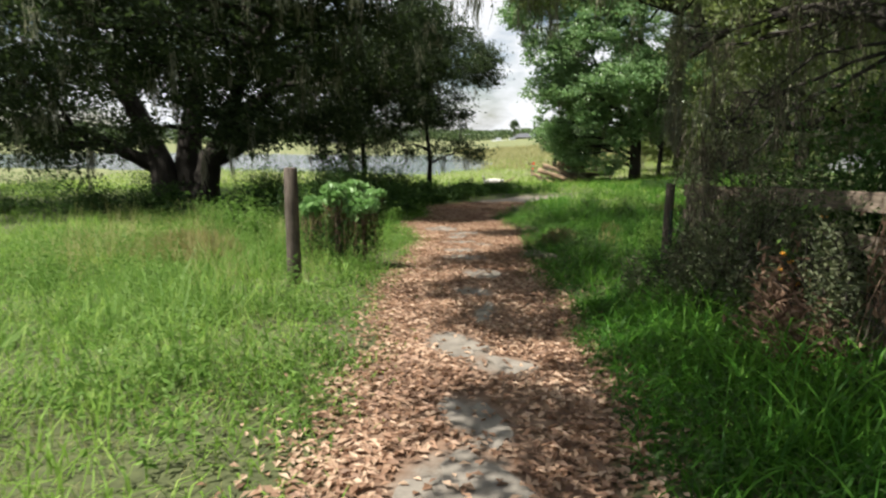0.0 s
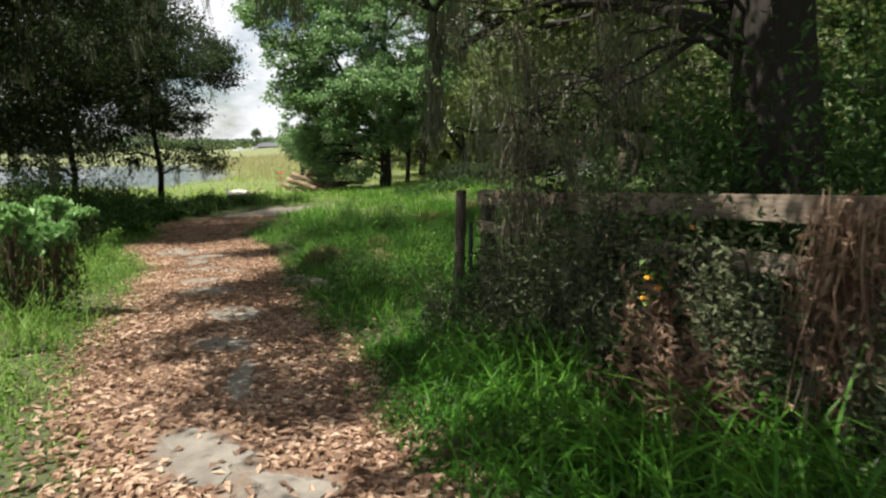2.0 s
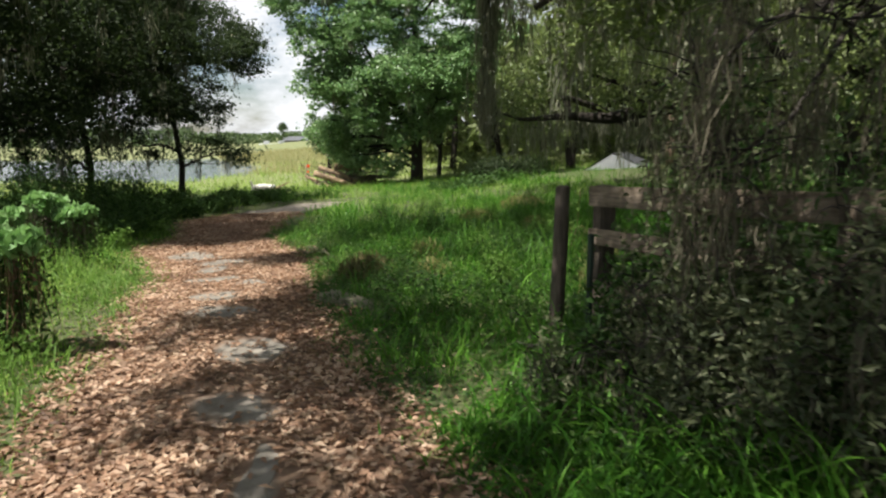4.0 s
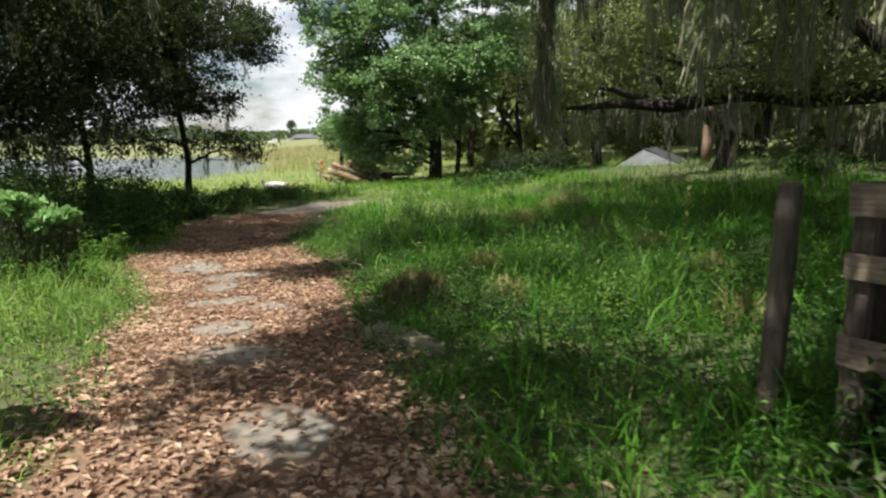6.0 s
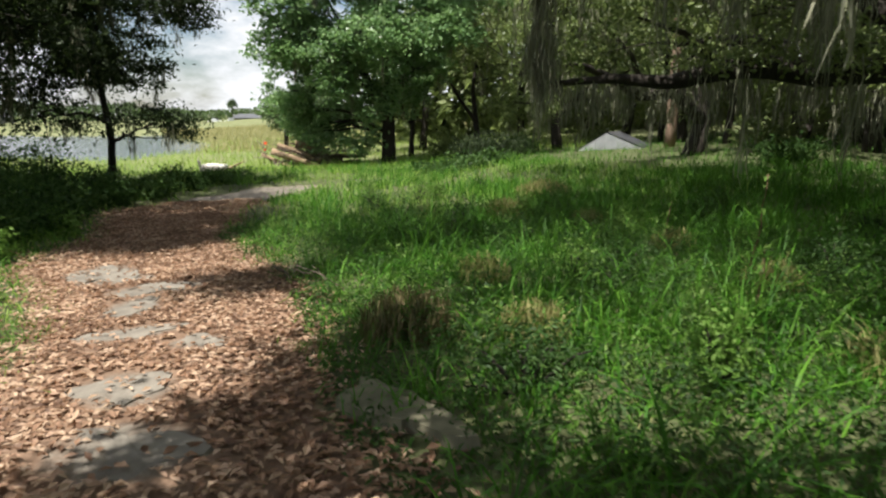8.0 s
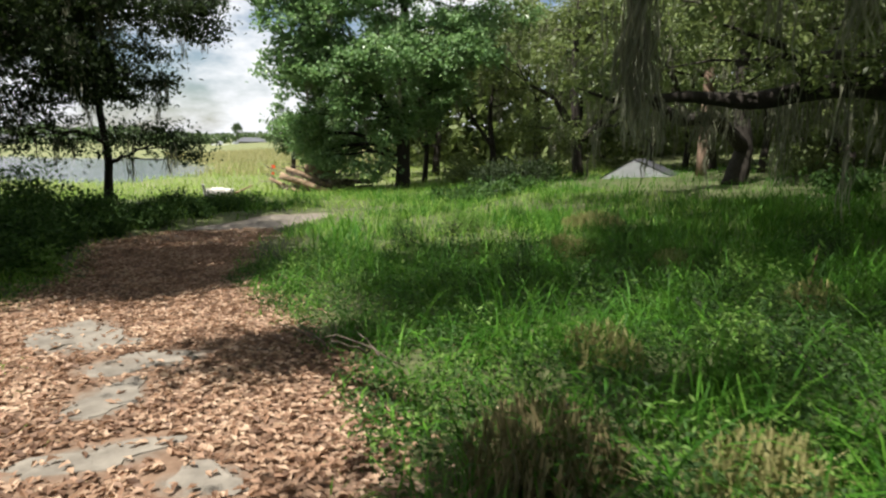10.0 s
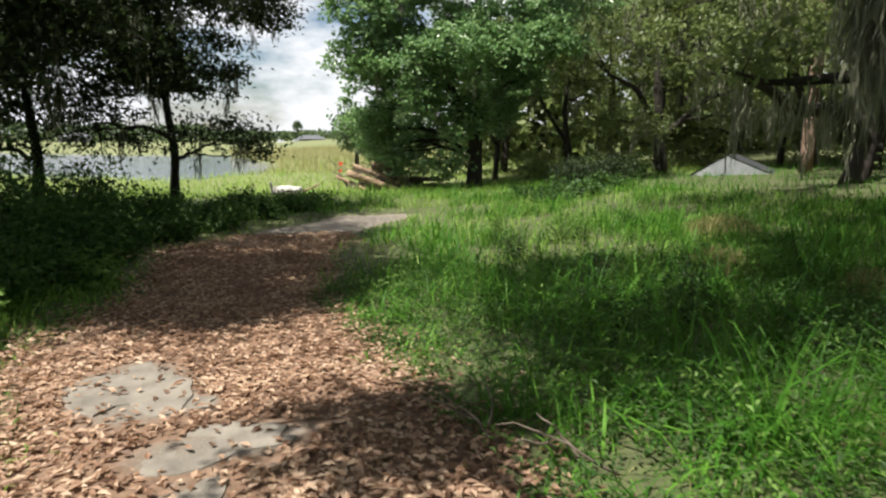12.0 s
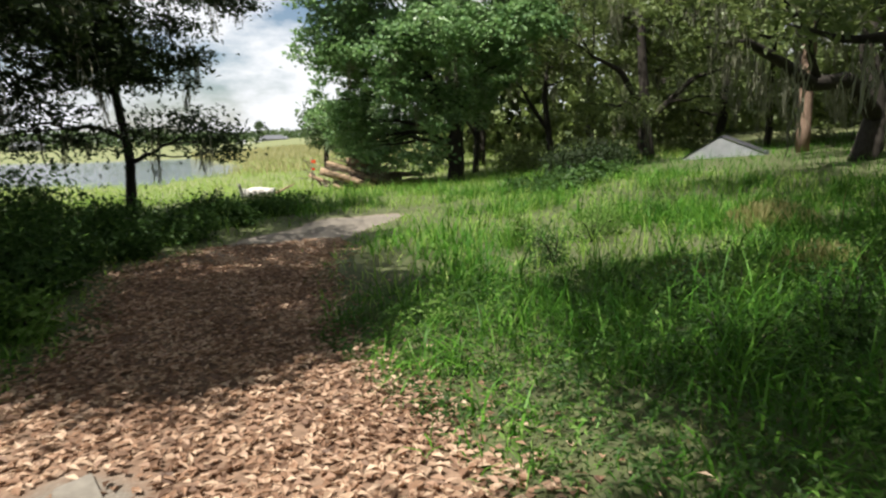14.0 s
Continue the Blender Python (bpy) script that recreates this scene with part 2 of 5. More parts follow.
def tube(points, radii, sides=10, rough=0.0):
    """A closed tapered tube along points, in quads."""
    pts, radii = np.asarray(points, float), np.asarray(radii, float)
    tan = unit(np.gradient(pts, axis=0))
    ref = np.array([0.0, 0, 1]) if abs(tan[:, 2]).mean() < 0.8 else np.array([1.0, 0, 0])
    a = unit(np.cross(tan, ref))
    b = np.cross(tan, a)
    ang = np.linspace(0, 2 * np.pi, sides, endpoint=False)
    r = radii[:, None] * (1 + rough * RNG.normal(size=(len(pts), sides)))
    ring = pts[:, None] + r[..., None] * (np.cos(ang)[None, :, None] * a[:, None] + np.sin(ang)[None, :, None] * b[:, None])
    v = np.concatenate([ring.reshape(-1, 3), pts[:1], pts[-1:]])
    i = np.arange(len(pts) - 1)[:, None] * sides + np.arange(sides)[None]
    j = np.arange(len(pts) - 1)[:, None] * sides + (np.arange(sides)[None] + 1) % sides
    f = np.stack([i, j, j + sides, i + sides], -1).reshape(-1, 4)
    s = np.arange(0, sides - sides % 2, 2)
    n = len(pts) * sides
    lo = np.stack([np.full(len(s), n), (s + 2) % sides, (s + 1) % sides, s], -1)
    top = (len(pts) - 1) * sides
    hi = np.stack([np.full(len(s), n + 1), top + s, top + (s + 1) % sides, top + (s + 2) % sides], -1)
    return v, np.concatenate([f, lo, hi])


def bent(a, b, sag=0.0, wander=0.15, n=9):
    """Points of a crooked line from a to b that arches by sag."""
    a, b = np.asarray(a, float), np.asarray(b, float)
    t = np.linspace(0, 1, n)[:, None]
    p = a + (b - a) * t
    p[:, 2] += sag * 4 * (t * (1 - t))[:, 0]
    w = np.cumsum(RNG.normal(size=(n, 3)), 0) * wander
    w -= t * w[-1]
    w[0] = 0
    return p + w * np.linalg.norm(b - a) * 0.1


def leaves(centres, length, width, up=0.5, fold=0.25, hang=0.0):
    """Folded pointed leaves, four corners each, as quads."""
    n = len(centres)
    length = length * RNG.uniform(0.65, 1.3, n)[:, None]
    width = width * RNG.uniform(0.7, 1.25, n)[:, None]
    nor = unit(RNG.normal(size=(n, 3)) + np.array([0, 0, up * 2.0]))
    axis = RNG.normal(size=(n, 3)) + np.array([0, 0, -hang])
    axis = unit(axis - nor * (axis * nor).sum(1, keepdims=True))
    side = np.cross(nor, axis)
    a = centres - axis * length * 0.5
    c = centres + axis * length * 0.5 - nor * length * fold * 0.4
    m = centres + axis * length * 0.05
    l, r = m + side * width * 0.5 + nor * width * fold, m - side * width * 0.5 + nor * width * fold
    v = np.stack([a, l, c, r], 1).reshape(-1, 3)
    return v, np.arange(4 * n).reshape(-1, 4)


def blades(roots, height, width, lean=0.5, segs=3):
    """Curved tapering blades rooted at roots: quads, the last ending in a narrow tip."""
    n = len(roots)
    height = np.broadcast_to(height, (n,)) * RNG.uniform(0.55, 1.25, n)
    width = np.broadcast_to(width, (n,)) * RNG.uniform(0.7, 1.3, n)
    ang = RNG.uniform(0, 2 * np.pi, n)
    d = np.stack([np.cos(ang), np.sin(ang), np.zeros(n)], 1)
    twist = ang + np.pi / 2 + RNG.normal(size=n) * 0.5
    s = np.stack([np.cos(twist), np.sin(twist), np.zeros(n)], 1)
    bend = lean * RNG.uniform(0.2, 1.5, n)
    rows = []
    for k in range(segs + 1):
        t = k / segs
        th = bend * t * 1.3
        c = roots + (height * t)[:, None] * (np.cos(th)[:, None] * np.array([0, 0, 1.0]) + np.sin(th)[:, None] * d)
        wd = (width * (0.55 + 0.9 * t - 1.4 * t * t) if k < segs else width * 0.06)[:, None] * 0.5
        rows += [c - s * wd, c + s * wd]
    v = np.stack(rows, 1).reshape(-1, 3)
    base = np.arange(n)[:, None, None] * (2 * segs + 2)
    q = np.array([[2 * k, 2 * k + 1, 2 * k + 3, 2 * k + 2] for k in range(segs)])[None]
    return v, (base + q).reshape(-1, 4)


def strands(tops, length, width):
    """Hanging tapered strands, wavering, in quads."""
    n = len(tops)
    length = np.broadcast_to(length, (n,)) * RNG.uniform(0.3, 1.2, n)
    ang = RNG.uniform(0, 2 * np.pi, n)
    s = np.stack([np.cos(ang), np.sin(ang), np.zeros(n)], 1)
    p, rows = tops.copy(), []
    for k in range(4):
        wd = width * (0.7, 1.0, 0.7, 0.1)[k] * 0.5
        rows += [p - s * wd, p + s * wd]
        p = p + np.stack([RNG.normal(0, 0.07, n) * length, RNG.normal(0, 0.07, n) * length, -length / 3], 1)
    v = np.stack(rows, 1).reshape(-1, 3)
    q = np.array([[2 * k, 2 * k + 1, 2 * k + 3, 2 * k + 2] for k in range(3)])[None]
    return v, (np.arange(n)[:, None, None] * 8 + q).reshape(-1, 4)


def in_ball(n, shell=0.5):
    return unit(RNG.normal(size=(n, 3))) * (RNG.uniform(shell ** 3, 1, n) ** (1 / 3))[:, None]


def field(x, y, scale, seed=0.0):
    """Smooth pseudo-random field in about -1..1."""
    x, y = np.asarray(x) * scale + seed, np.asarray(y) * scale + 1.7 * seed
    return (np.sin(x * 1.3 + 1.1 * np.sin(y * 0.9)) + np.sin(y * 1.7 + 1.3 * np.sin(x * 0.7 + 2)) + 0.6 * np.sin(2.9 * x + 1.1 * y) + 0.6 * np.sin(2.3 * y - 1.9 * x + 1)) / 3.2


# ---- ground ----
LAKE = -2.2
# bare sandy slabs in the trail: x, y, half sizes, turn
SLABS = ((0.1, 2.9, 0.36, 0.55, 5), (0.22, 3.9, 0.2, 0.5, 12), (0.15, 5.75, 0.26, 0.55, 20), (0.5, 5.1, 0.28, 0.3, 60), (0.5, 7.2, 0.12, 0.6, -10), (0.45, 8.5, 0.26, 0.4, 30), (0.65, 9.95, 0.34, 0.5, 8), (0.42, 11.75, 0.36, 0.42, 40), (0.4, 12.7, 0.3, 0.38, 15), (0.9, 13.6, 0.2, 0.25, 70), (0.4, 14.1, 0.42, 0.22, 10), (0.42, 15.1, 0.24, 0.45, -12), (0.62, 15.95, 0.55, 0.26, 14), (0.05, 17.1, 0.42, 0.75, 5), (0.45, 16.7, 0.17, 0.2, 30))


def bare(x, y):
    """One at a slab's middle, falling to nought past its edge."""
    out = np.zeros(np.shape(x))
    for sx, sy, hx, hy, turn in SLABS:
        c, s = math.cos(radians(turn)), math.sin(radians(turn))
        u, v = ((x - sx) * c + (y - sy) * s) / hx, ((y - sy) * c - (x - sx) * s) / hy
        out = np.maximum(out, np.clip(1.7 - np.sqrt(u * u + v * v), 0, 1))
    return out


TRAIL_Y = (-20, 0, 3, 5, 6.5, 8, 10, 11.5, 13, 14, 15.5, 17, 18.3, 19.3, 20, 21, 22.6, 24, 25, 26, 27, 28.5, 29.4)
TRAIL_LEFT = (-1.3, -0.7, -0.55, -0.52, -0.56, -0.62, -0.58, -0.48, -0.32, -0.3, -0.3, -0.66, -0.9, -0.62, -0.3, -0.05, -0.15, -0.02, 0.6, 1.2, 1.7, 3.0, 3.6)
TRAIL_RIGHT = (0.3, 0.85, 0.97, 1.15, 1.36, 1.46, 1.32, 1.42, 1.6, 1.85, 1.9, 1.86, 1.72, 1.6, 1.68, 1.85, 2.1, 2.42, 2.85, 3.4, 4.0, 5.05, 5.6)


def path_mid(y):
    return 0.5 * (np.interp(y, TRAIL_Y, TRAIL_LEFT) + np.interp(y, TRAIL_Y, TRAIL_RIGHT))


def path_half(y):
    return 0.5 * (np.interp(y, TRAIL_Y, TRAIL_RIGHT) - np.interp(y, TRAIL_Y, TRAIL_LEFT))


def off_path(x, y):
    """Metres from the edge of the trail, negative on it."""
    y = np.asarray(y, float)
    d = np.abs(x - path_mid(y)) - path_half(y) + 0.16 * field(x, y, 1.3, 3)
    return np.where(y > 29.4, 9.0, d)


def lake_depth(x, y):
    """Positive inside the lake."""
    near = np.interp(x, [-200, -60, -22, -11, -2, 4, 7], [95, 82, 72, 66, 59, 69, 80])
    far = np.interp(x, [-200, -60, -24, -6, 3, 7], [150, 150, 126, 121, 118, 84])
    return np.minimum(y - near, far - y) + 1.2 * field(x, y, 0.25, 1)


def ground_z(x, y):
    x, y = np.asarray(x, float), np.asarray(y, float)
    z = np.interp(y, [-30, 0, 8.3, 12, 18, 36, 43, 55, 90], [0.3, 0, -0.53, -0.69, -0.97, -1.4, -1.7, -2.08, -2.1])
    z = z + 0.055 * np.clip(x - 9, 0, 40) * np.clip((y - 8) / 16, 0, 1)
    o = off_path(x, y)
    z = z + np.clip(o, 0, 1.2) * 0.06 * np.clip((40 - y) / 10, 0, 1) + 0.03 * field(x, y, 0.8) * np.clip(o + 0.3, 0, 1) + 0.012 * field(x, y, 4.1, 5)
    return z - 0.5 * np.clip(lake_depth(x, y) / 2 + 0.2, 0, 1)


def build_ground():
    xs = np.concatenate([-np.geomspace(900, 6.2, 42), np.arange(-6, 9.01, 0.16), np.geomspace(9.3, 900, 46)])
    ys = np.concatenate([-np.geomspace(300, 2.2, 22), np.arange(-2, 31, 0.18), np.geomspace(31.4, 1500, 80)])
    X, Y = np.meshgrid(xs, ys)
    Z = ground_z(X, Y)
    v = np.stack([X, Y, Z], -1).reshape(-1, 3)
    i = (np.arange(len(ys) - 1)[:, None] * len(xs) + np.arange(len(xs) - 1)[None]).reshape(-1, 1)
    f = np.concatenate([i, i + 1, i + 1 + len(xs), i + len(xs)], 1)
    ob = mesh_ob("ground", v, f, ground_material(), smooth=True)
    tagged(ob, "grassy bank with a leaf-strewn dirt trail", "ground", kind="structure")
    o = off_path(X, Y)
    red = np.clip(0.5 - o * 1.6, 0, 1)
    green = np.clip((Y - 22.5) / 2.5, 0, 1) * np.clip(0.5 - o * 2.0, 0, 1)
    green = np.maximum(green, 0.62 * bare(X, Y))
    blue = np.clip((Y - 38) / 16 + 0.15 * field(X, Y, 0.2, 2), 0, 1)
    col = np.stack([red, green, blue, np.ones_like(red)], -1).reshape(-1)
    layer = ob.data.color_attributes.new("zone", "FLOAT_COLOR", "POINT")
    layer.data.foreach_set("color", col.astype(np.float32))
    xs, ys = np.array([-400, 14.0]), np.array([52.0, 170.0])
    w = mesh_ob("water", [(xs[0], ys[0], LAKE), (xs[1], ys[0], LAKE), (xs[1], ys[1], LAKE), (xs[0], ys[1], LAKE)], [(0, 1, 2, 3)], water_material())
    tagged(w, "calm pale lake reflecting the cloudy sky", "lake", kind="structure")


def on_ground(x, y, dz=0.0):
    return np.stack([x, y, ground_z(x, y) + dz], -1)


def gz(x, y):
    return float(ground_z(x, y))


build_ground()


# ---- trees ----
def make_tree(name, label, base, stems, clumps, leaf_mat, leaf=(0.10, 0.05), bark=M_BARK, moss=0, moss_len=0.9, sides=10, up=0.5, kind_word="tree", twig=(26, 0.32), group=""):
    """Stems are (points, radii) from the base; clumps (x, y, z, rx, ry, rz, leaves) in the world."""
    base = np.array(base, float)
    tree = thing(name, base, label, kind_word, group)
    wood = []
    for pts, rad in stems:
        p = np.asarray(pts, float)
        fine = np.linspace(0, len(p) - 1, 4 * len(p))
        q = np.stack([np.interp(fine, np.arange(len(p)), p[:, i]) for i in range(3)], 1)
        q[1:] += RNG.normal(0, 0.03, q[1:].shape) * np.interp(fine, np.arange(len(p)), rad)[1:, None]
        wood.append((q, np.interp(fine, np.arange(len(p)), rad)))
    for k, (q, r) in enumerate(wood):
        mesh_ob("trunk" if k == 0 else "limb", *tube(q, r, sides, 0.05), bark, tree, True)
    spots = np.concatenate([q for q, _ in wood])
    rads = np.concatenate([r for _, r in wood])
    twigs, crown, hung = [], [], []
    for cx, cy, cz, rx, ry, rz, n in clumps:
        c = np.array([cx, cy, cz], float) - base
        dist = np.linalg.norm(spots - c, axis=1) + np.where(spots[:, 2] > c[2] - 0.2, 4.0, 0.0)
        k = int(np.argmin(dist))
        ll = np.linalg.norm(spots[k] - c)
        r0 = min(rads[k] * 0.6, 0.03 + 0.022 * ll)
        main = bent(spots[k], c, 0.06 * ll, 0.25, 8)
        twigs.append(tube(main, np.linspace(r0, r0 * 0.35, 8), 5 if ll > 2 else 4))
        ends = c + in_ball(4, 0.5) * np.array([rx, ry, rz])
        for e in ends:
            s = main[RNG.integers(3, 8)]
            twigs.append(tube(bent(s, e, 0.02, 0.3, 5), np.linspace(r0 * 0.4, 0.008, 5), 3))
        m = max(3, n // twig[0])
        tips = c + in_ball(m, 0.35) * np.array([rx, ry, rz])
        keep = noise_keep(tips + base, 0.68)
        tips = tips[keep]
        cloud = np.repeat(tips, twig[0], 0)
        cloud = cloud + RNG.normal(size=cloud.shape) * np.array([1, 1, 0.5]) * twig[1] * np.repeat(RNG.uniform(0.45, 1.15, len(tips)), twig[0])[:, None]
        crown.append(leaves(cloud, leaf[0], leaf[1], up, 0.25, 0.5))
        if moss:
            low = tips[tips[:, 2] < c[2] + rz * 0.3]
            if len(low):
                hung.append(low[RNG.integers(0, len(low), max(1, int(moss * n / 1000)))])
    if twigs:
        tagged(mesh_ob("branchwork", *joined(twigs), bark, tree, True), kind="stuff")
    if crown:
        tagged(mesh_ob("crown", *joined(crown), leaf_mat, tree), kind="stuff")
    if hung:
        add_moss(np.concatenate(hung), moss_len, tree)
    return tree


def noise_keep(p, share):
    f = np.sin(p[:, 0] * 2.1 + np.sin(p[:, 1] * 1.7)) + np.sin(p[:, 1] * 2.3 + np.sin(p[:, 2] * 2.1)) + np.sin(p[:, 2] * 2.6 + np.sin(p[:, 0] * 1.9))
    return f < np.quantile(f, share) if len(f) > 4 else np.ones(len(f), bool)


def add_moss(tops, length, parent, per=25, spread=0.085, wide=0.03, mat=M_MOSS):
    """Bunches of hanging grey moss from the places given, relative to the parent."""
    n = len(tops)
    ln = np.repeat(length * RNG.uniform(0.25, 1.5, n), per)
    drop = RNG.uniform(0, 1, n * per) ** 1.5
    wide_at = (spread * (1.1 - 0.8 * drop))[:, None] * np.repeat(RNG.uniform(0.5, 1.5, n), per)[:, None]
    t = np.repeat(tops, per, 0) + RNG.normal(size=(n * per, 3)) * np.concatenate([wide_at, wide_at, 0.3 * wide_at], 1)
    t[:, 2] -= drop * ln * 0.7
    ln = ln * (0.62 - 0.3 * drop)
    tagged(mesh_ob("hanging_moss", *strands(t, ln, wide), mat, parent), kind="stuff")


def crown_of(centre, radius, count, n, flat=0.6, seed_spread=0.75, size=0.42):
    """Clumps spread over a big rounded crown."""
    d = in_ball(count, 0.35) * np.array([radius, radius, radius * flat]) * seed_spread
    d[:, 2] = np.abs(d[:, 2]) * np.where(RNG.uniform(size=count) < 0.75, 1, -0.7)
    out = []
    for v in d:
        r = radius * size * RNG.uniform(0.7, 1.25)
        out.append((centre[0] + v[0], centre[1] + v[1], centre[2] + v[2], r, r, r * 0.62, int(n / count)))
    return out


# left oak, many stemmed, spreading over the trail's far end
OAK_LABEL = "spreading live oak with backlit-dark leaves, hung with grey moss"


def left_oak():
    b = (-10.2, 27.0, gz(-10.2, 27.0) - 0.1)
    stems = [
        ([(-0.7, 0, 0), (-0.9, 0, 1.6), (-2.0, 0.3, 4.0), (-3.6, 0.5, 7.0)], (0.62, 0.48, 0.36, 0.2)),
        ([(0.1, 0.3, 0), (0.1, 0.3, 2.0), (0.6, 0.2, 4.6), (0.4, 0.4, 8.5)], (0.6, 0.5, 0.34, 0.16)),
        ([(0.8, -0.1, 0), (1.1, -0.2, 1.8), (2.8, -0.4, 3.6), (5.2, -0.6, 5.6)], (0.55, 0.42, 0.3, 0.15)),
        ([(1.0, 0.2, 1.5), (3.0, 0.8, 2.7), (5.6, 1.2, 3.4)], (0.26, 0.18, 0.1)),
        ([(-0.9, 0.0, 1.4), (-3.4, -0.6, 2.8), (-6.6, -0.8, 3.6)], (0.3, 0.2, 0.1)),
        # Added limb that carries the unseen shading clumps over the trail.
        ([(1.6, -0.3, 2.6), (3.6, -3.0, 5.2), (6.0, -6.0, 7.0), (8.2, -8.0, 7.6)], (0.3, 0.22, 0.15, 0.06)),
    ]
    cl = crown_of((-10, 27, 5.4), 11.5, 50, 92000, 0.62, 0.86, 0.3)
    cl += [(-15, 22.5, 2.2, 2.2, 1.6, 0.9, 2200), (-6.5, 22.5, 2.0, 1.8, 1.5, 0.9, 2000), (-4.0, 25.0, 1.9, 2.0, 1.6, 1.0, 2400), (-2.6, 24.5, 3.6, 2.4, 1.8, 1.2, 3000), (-18, 25, 2.6, 2.8, 2.0, 1.6, 2600)]
    cl += [(-12.5, 21.5, 3.4, 2.4, 1.6, 1.0, 2600), (-8.5, 21, 3.6, 2.2, 1.6, 1.1, 2600), (-10.5, 23, 1.6, 1.4, 1.2, 0.6, 1000), (-4.5, 22.0, 4.2, 2.2, 1.8, 1.2, 2600), (-5.2, 20.4, 5.6, 1.8, 1.3, 0.8, 2400), (-3.6, 21.6, 5.6, 1.6, 1.2, 0.8, 2400)]
    cl += [(-13.5, 24, 1.0, 1.8, 1.4, 0.7, 1300), (-7.6, 25.5, 1.2, 1.5, 1.3, 0.7, 1300), (-16.5, 27, 1.2, 2.0, 1.6, 0.9, 1500), (-20.5, 26, 4.5, 2.6, 2.2, 1.6, 2400), (-21, 24, 7.5, 2.6, 2.2, 1.6, 2400)]
    # Unseen clumps added high up to throw shade on the trail.
    cl += [(-3.5, 18.3, 6.4, 0.9, 0.8, 0.5, 3000), (-2.5, 18.7, 6.7, 0.9, 0.8, 0.5, 3000), (-1.7, 19.6, 6.6, 0.9, 0.8, 0.5, 2600), (-3.3, 19.8, 6.7, 1.0, 0.8, 0.5, 3000), (-2.2, 20.8, 6.5, 1.0, 0.8, 0.5, 2600), (-4.4, 18.8, 6.2, 1.0, 0.8, 0.5, 2600)]
    cl += [(-14, 20.5, 5.6, 2.2, 1.6, 1.0, 3000), (-18, 21, 5.4, 2.4, 1.8, 1.1, 3000), (-10.5, 20.5, 5.8, 2.2, 1.6, 1.0, 3000), (-16, 25, 3.6, 2.4, 1.8, 1.3, 3000), (-7.4, 23.8, 3.0, 2.0, 1.6, 1.0, 2800)]
    # More unseen clumps, added to shade the ground before the oak.
    cl += [(-20, 18.4, 6.6, 2.2, 1.2, 0.7, 3600), (-16, 18.2, 6.8, 2.2, 1.2, 0.7, 3600), (-12.4, 18.2, 6.8, 2.2, 1.2, 0.7, 3600), (-9, 18.6, 6.8, 2.0, 1.2, 0.7, 3200)]
    make_tree("oak_tree", OAK_LABEL, b, stems, cl, M_OAK_LEAF_SHADED, (0.2, 0.1), moss=1.7, moss_len=1.3, twig=(20, 0.4), group="lakeside oaks")


def shore_oak(x, y, h, r, n, low=()):
    b = (x, y, gz(x, y) - 0.1)
    z = b[2]
    stems = [([(0, 0, 0), (0.1, 0, 1.5), (-0.2, 0.1, h * 0.45), (-0.1, 0, h * 0.75)], (0.15, 0.11, 0.09, 0.05))]
    cl = crown_of((x - 0.9, y - 0.7, z + h * 0.52), r, 24, int(1.7 * n), 0.9, 0.85, 0.36) + [(*c[:6], int(1.6 * c[6])) for c in low]
    make_tree("oak_tree", "slim oak with backlit-dark leaves and drooping mossy twigs", b, stems, cl, M_OAK_LEAF_SHADED, (0.145, 0.066), moss=1.3, moss_len=1.1, twig=(30, 0.3), group="lakeside oaks")


left_oak()
shore_oak(-0.5, 32.3, 9.5, 4.2, 40000, [(-2.0, 29.5, 2.3, 1.6, 1.3, 0.9, 2200), (0.4, 29.6, 2.5, 1.2, 1.2, 0.9, 1600), (0.8, 30.6, 0.7, 1.5, 1.4, 0.7, 1300), (-2.2, 30.6, 0.9, 1.6, 1.4, 0.8, 1500), (0.4, 28.6, 4.6, 1.6, 1.6, 1.0, 2600), (-0.5, 25.4, 5.2, 2.0, 1.8, 0.9, 3000), (-1.6, 22.6, 5.2, 1.9, 1.7, 0.8, 2800)])
shore_oak(-3.5, 30.8, 10, 4.4, 36000, [(-4.0, 27.5, 0.6, 1.6, 1.3, 0.8, 1200), (-4.5, 28.5, 2.5, 1.8, 1.4, 1.0, 2400), (-3.0, 27.5, 3.7, 1.6, 1.4, 0.9, 2200), (-5.8, 27.0, 1.9, 1.6, 1.4, 0.8, 1800)])


